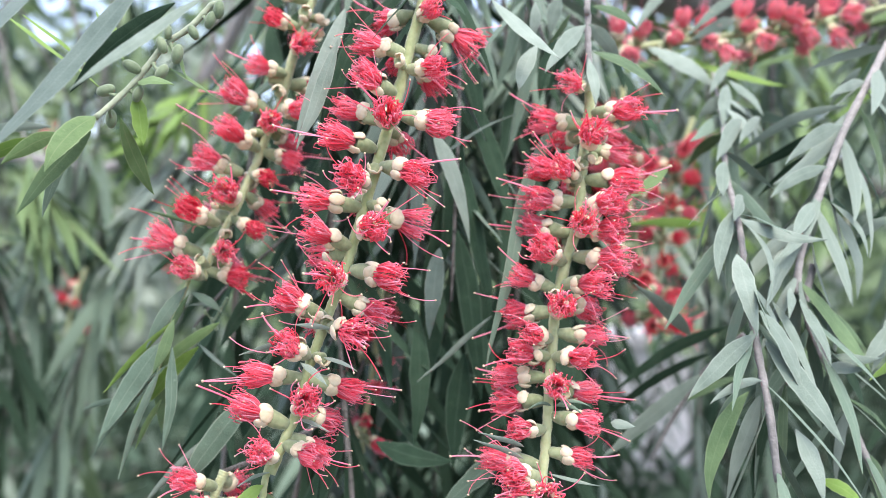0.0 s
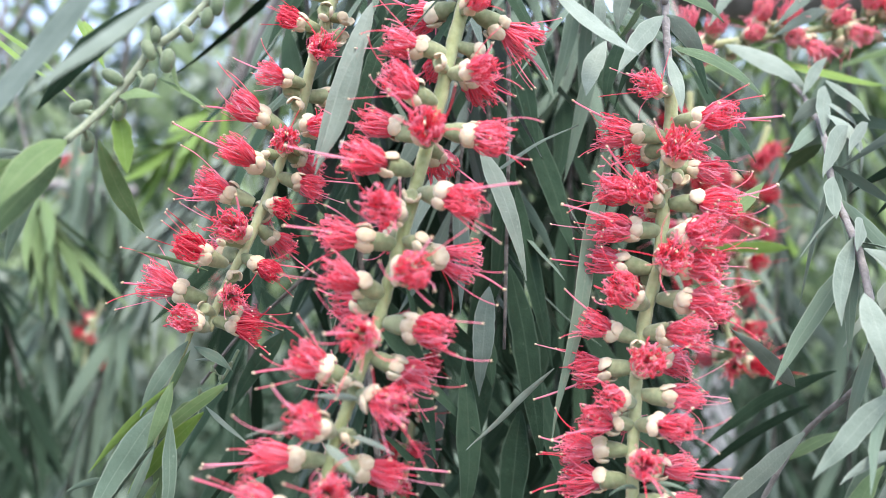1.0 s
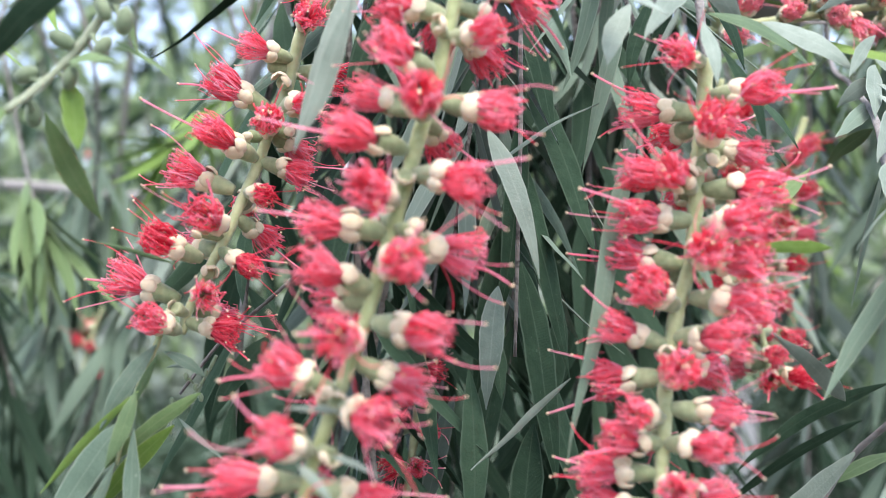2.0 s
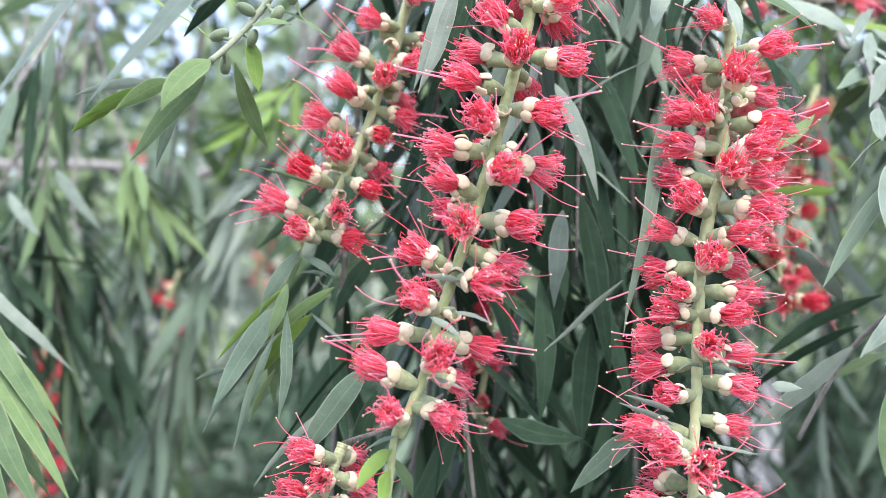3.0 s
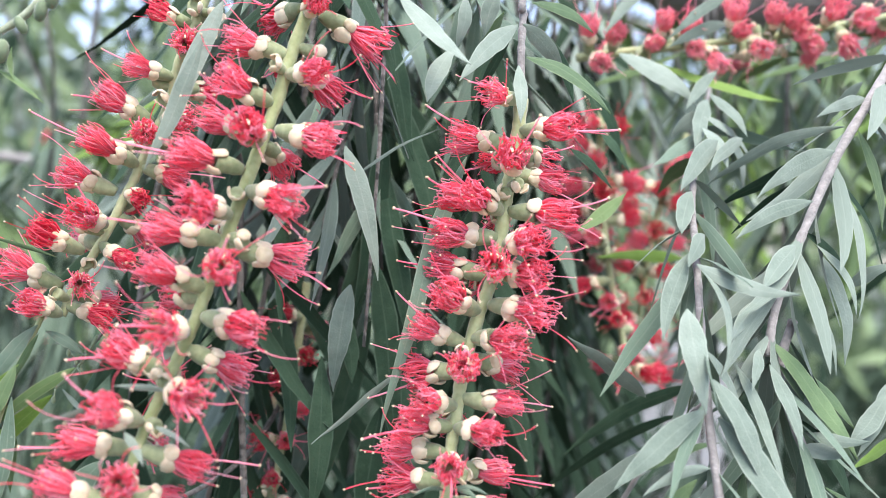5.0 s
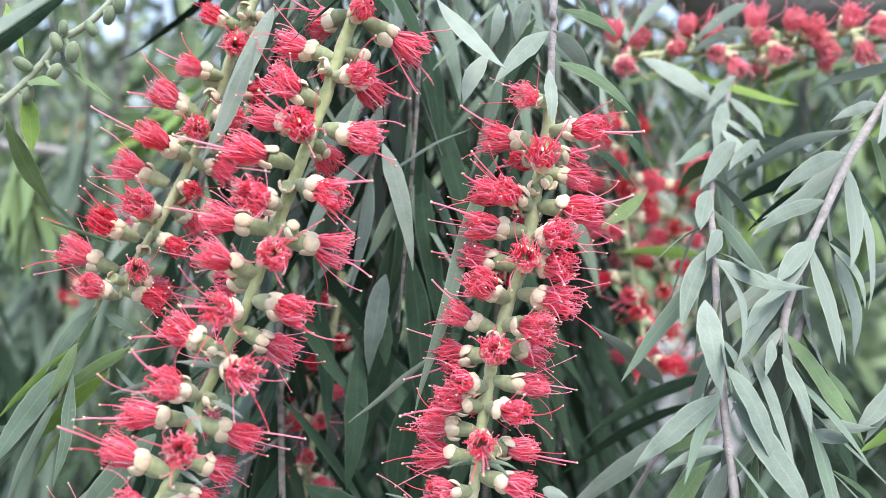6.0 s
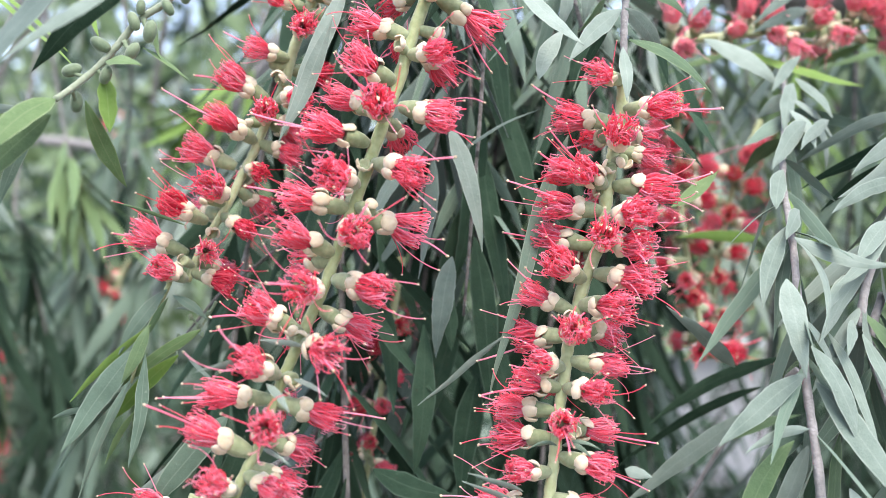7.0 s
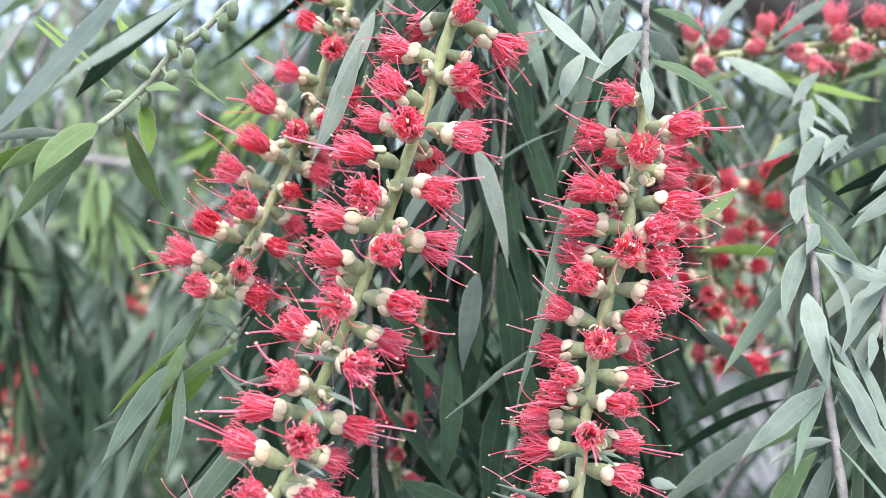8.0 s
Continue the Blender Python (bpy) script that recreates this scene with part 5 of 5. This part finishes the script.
RIGHT = [(0.2, 0.95, 1.78), (0.12, 0.62, 1.8), (0.2, 0.5, 1.78), (0.4, 0.5, 1.8), (0.65, 0.52, 1.82)]
FRONT = [(0.12, 0.62, 1.8), (0.08, 0.45, 1.76), (0.0, 0.36, 1.735), (-0.1, 0.28, 1.74), (-0.2, 0.27, 1.75)]
tree = tagged(limb([(0.85, 1.15, -0.05), (0.82, 1.1, 0.6), (0.76, 1.05, 1.2), (0.68, 1.02, 1.6), (0.45, 0.98, 1.77), (0.2, 0.95, 1.8), (0.18, 1.0, 2.12)], 0.09, 0.06, None, "tree"), "bottlebrush tree with a slender grey-brown trunk", "tree")
limb(FRONT, 0.03, 0.012, tree)
limb(RIGHT, 0.035, 0.012, tree)
limb([(0.2, 0.5, 1.78), (0.22, 0.45, 1.74), (0.24, 0.4, 1.70)], 0.02, 0.01, tree)
limb(LEFT, 0.035, 0.012, tree)
limb(BACK, 0.035, 0.03, tree)
limb([(-0.12, 0.725, 1.78), (-0.2, 0.8, 1.67), (-0.3, 0.84, 1.58), (-0.42, 0.84, 1.588), (-0.75, 0.88, 1.6)], 0.013, 0.008, tree, mat=BARK)


def on_limb(path, x):
    """The point of a limb at that x."""
    return min(glide(path, 80), key=lambda p: abs(p.x - x))


# ---- the mass of leafy twigs behind ----
def hanging_twig(x, y, top, bottom, lean, count, long, mat, seed, label, leaf_top=1.63):
    rng = random.Random(seed)
    h = top - bottom
    back = rng.uniform(-0.1, 0.14)
    points = [(x, y, top), (x + lean * 0.25 + rng.uniform(-0.02, 0.02), y + back * 0.3, top - h * 0.35), (x + lean * 0.6, y + back * 0.7, top - h * 0.7), (x + lean, y + back, bottom)]
    ob = twig(points, 2.6, 1.2, label, "twigs behind", mat=LIMB)
    bare = max(0.05, (top - leaf_top) / h)  # leaves above leaf_top are left out so that more light comes in
    sprinkle(ob, points, round(count * (1.2 - bare)), long, mat, seed, bare)
    return ob


rng = random.Random(77)
# mostly dark leaf colours here, standing for the shade deep in the shrub
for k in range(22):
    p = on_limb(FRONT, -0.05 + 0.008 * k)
    hanging_twig(p.x, p.y + rng.uniform(0.03, 0.06), p.z, rng.uniform(1.05, 1.2), rng.uniform(-0.09, 0.03), 56, 0.062, (DARK_SHADED, DARK_SHADED, SLATE, DARK_SHADED, DARK_SHADED)[rng.randrange(5)], 200 + k, "twig deep in the shrub, shade put into its dark green leaves")
for k in range(13):
    p = on_limb(FRONT, -0.05 + 0.0115 * k)
    hanging_twig(p.x, p.y + rng.uniform(0.0, 0.03), p.z, rng.uniform(1.53, 1.58), rng.uniform(-0.02, 0.03), 20, 0.045, (SAGE, GREY, SAGE)[k % 3], 240 + k, "short twig of pale grey-green leaves under a limb")
for k in range(12):
    p = on_limb(FRONT, -0.055 + 0.0155 * k)
    hanging_twig(p.x, p.y + rng.uniform(0.01, 0.03), p.z, rng.uniform(1.49, 1.54), rng.uniform(-0.04, 0.02), 26, 0.05, (SAGE, SLATE, GREY)[k % 3], 270 + k, "hanging twig of grey-green leaves between the spikes")
for k in range(12):
    p = on_limb(RIGHT[1:], 0.13 + 0.032 * k)
    hanging_twig(p.x, p.y + rng.uniform(-0.03, 0.0), p.z, rng.uniform(1.54, 1.6), rng.uniform(-0.02, 0.04), 24, 0.05, (GREY, FRESH, GREY, YOUNG)[k % 4], 340 + k, "short twig of fresh pale green leaves under a limb")
# the darkest of these leaves colour in the shade behind the drooping twigs
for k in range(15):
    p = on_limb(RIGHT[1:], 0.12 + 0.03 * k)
    hanging_twig(p.x, p.y + rng.uniform(-0.03, 0.015), p.z, rng.uniform(1.05, 1.2), rng.uniform(-0.03, 0.05), 54, 0.058, (SLATE, DARK_SHADED, DARK_SHADED, SAGE, SLATE)[rng.randrange(5)], 300 + k, "twig of mixed grey and green leaves in the shrub")
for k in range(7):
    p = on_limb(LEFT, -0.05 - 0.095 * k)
    hanging_twig(p.x, p.y + rng.uniform(-0.015, 0.015), p.z, rng.uniform(1.2, 1.38), rng.uniform(-0.14, -0.02), 26, 0.075, (SAGE, DARK_SHADED, GREEN, DARK_SHADED)[k % 4], 400 + k, "hanging twig of grey-green leaves in the soft distance")
# dark leaves below a low leaf_top put shade into the lower part only
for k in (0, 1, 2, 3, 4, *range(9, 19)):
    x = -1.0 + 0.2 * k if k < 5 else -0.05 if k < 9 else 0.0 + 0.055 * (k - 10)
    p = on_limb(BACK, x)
    hanging_twig(p.x, p.y + rng.uniform(-0.015, 0.015), p.z, rng.uniform(0.9, 1.2), rng.uniform(-0.2, 0.05), 48, 0.085, (GREEN, DARK_SHADED, DARK_SHADED, GREEN)[rng.randrange(4)] if k < 5 else DARK_SHADED, 500 + k, "long hanging twig of green leaves far behind", 2.0 if k < 5 else 1.53)


for k in range(18):
    p = on_limb(BACK, 0.14 + 0.036 * k)
    hanging_twig(p.x, p.y + rng.uniform(-0.03, 0.0), p.z, rng.uniform(1.5, 1.62), rng.uniform(-0.04, 0.05), 44, 0.085, (FRESH, YOUNG, FRESH, SAGE)[k % 4], 540 + k, "twig of fresh light green leaves far behind", 1.8)


# ---- the hedge and the trees beyond ----
def thicket(name, count, box, size, mat, seed, label, gaps=0.05):
    """A mass of small leaves that nobody could count."""
    rng = random.Random(seed)
    verts, faces = [], []
    x0, x1, y0, y1, z0, z1 = box
    for _ in range(count):
        c = Vector((rng.uniform(x0, x1), rng.uniform(y0, y1), z0 + (z1 - z0) * rng.random()))
        if noise.noise(c * 1.3) < -gaps - 0.35 * (1 - (c.z - z0) / (z1 - z0)) or c.z > z1 * (0.75 + 0.35 * noise.noise(Vector((c.x * 0.9, 3.0, 1.0)))):
            continue
        a = Vector((rng.uniform(-1, 1), rng.uniform(-1, 1), rng.uniform(-1.2, 0.3))).normalized()
        b = a.cross(Vector((rng.uniform(-1, 1), -1, rng.uniform(-1, 1)))).normalized()
        s = size * rng.uniform(0.6, 1.3)
        i = len(verts)
        verts += [c, c + a * s * 0.45 + b * s * 0.13, c + a * s, c + a * s * 0.45 - b * s * 0.13]
        faces.append((i, i + 1, i + 2, i + 3))
    me = bpy.data.meshes.new(name)
    me.from_pydata(verts, [], faces)
    me.materials.append(mat)
    return tagged(new(name, me), label, "foliage", kind="stuff")


# the hedge lies open to the sky; its dark colour supplies the deep shade
thicket("hedge", 42000, (-3.4, 0.35, 1.7, 2.5, 0.0, 1.75), 0.075, DARK_SHADED, 1, "hedge of small leaves behind the shrub, coloured dark as deep shade", 0.4)
thicket("hedge_sprigs", 900, (-3.2, 0.3, 1.55, 1.75, 0.2, 1.7), 0.11, SAGE, 8, "pale grey-green sprigs standing out of the dark hedge")
# again a dark leaf colour in place of deep shade low at the right
thicket("low_hedge", 9000, (0.2, 3.5, 4.9, 5.7, 0.0, 1.62), 0.14, DARK_SHADED, 4, "hedge behind a pale pillar, coloured dark as deep shade")
thicket("low_planting", 5000, (0.3, 2.2, 3.5, 4.2, 0.0, 0.72), 0.12, DARK_SHADED, 6, "low dark planting at the foot of a pale pillar")
thicket("far_trees", 20000, (-9.0, 9.0, 6.0, 9.0, 0.0, 4.4), 0.42, GREY, 2, "hazy grey-green trees beyond the garden")
thicket("tree_crown", 5200, (-2.6, 2.4, 2.4, 3.8, 1.2, 3.6), 0.15, GREEN, 3, "loose crown of a neighbouring tree against the pale sky")
# second, darker set of crown leaves whose colour stands for the crown's shade
thicket("shaded_crown", 3200, (-2.8, 2.4, 3.6, 4.4, 1.3, 3.4), 0.17, DARK_SHADED, 9, "inner leaves of the neighbouring tree, shade put into their dark colour")

neighbour = tagged(limb([(1.75, 3.1, -0.05), (1.72, 3.1, 0.8), (1.6, 3.05, 1.6), (1.45, 3.1, 2.3)], 0.13, 0.06, None, "tree"), "neighbouring tree with a bare slender grey trunk", "tree")
limb([(1.6, 3.05, 1.6), (0.9, 3.1, 2.1), (0.0, 3.1, 2.5), (-1.2, 3.0, 2.7)], 0.06, 0.02, neighbour)
limb([(1.45, 3.1, 2.3), (0.8, 3.1, 2.8), (0.2, 3.2, 3.2)], 0.05, 0.02, neighbour)

bm = bmesh.new()
bmesh.ops.create_cube(bm, size=1.0, matrix=Matrix.Translation((1.0, 4.6, 0.5)) @ Matrix.Diagonal((0.42, 0.42, 1.04, 1)))
bmesh.ops.create_cube(bm, size=1.0, matrix=Matrix.Translation((1.0, 4.6, 1.05)) @ Matrix.Diagonal((0.5, 0.5, 0.06, 1)))
bmesh.ops.bevel(bm, geom=bm.edges[:], offset=0.012, segments=2, affect="EDGES")
tagged(part("garden_pillar", bm, PLASTER, None, smooth=False), "pale plastered garden pillar with a flat cap", "pillar")
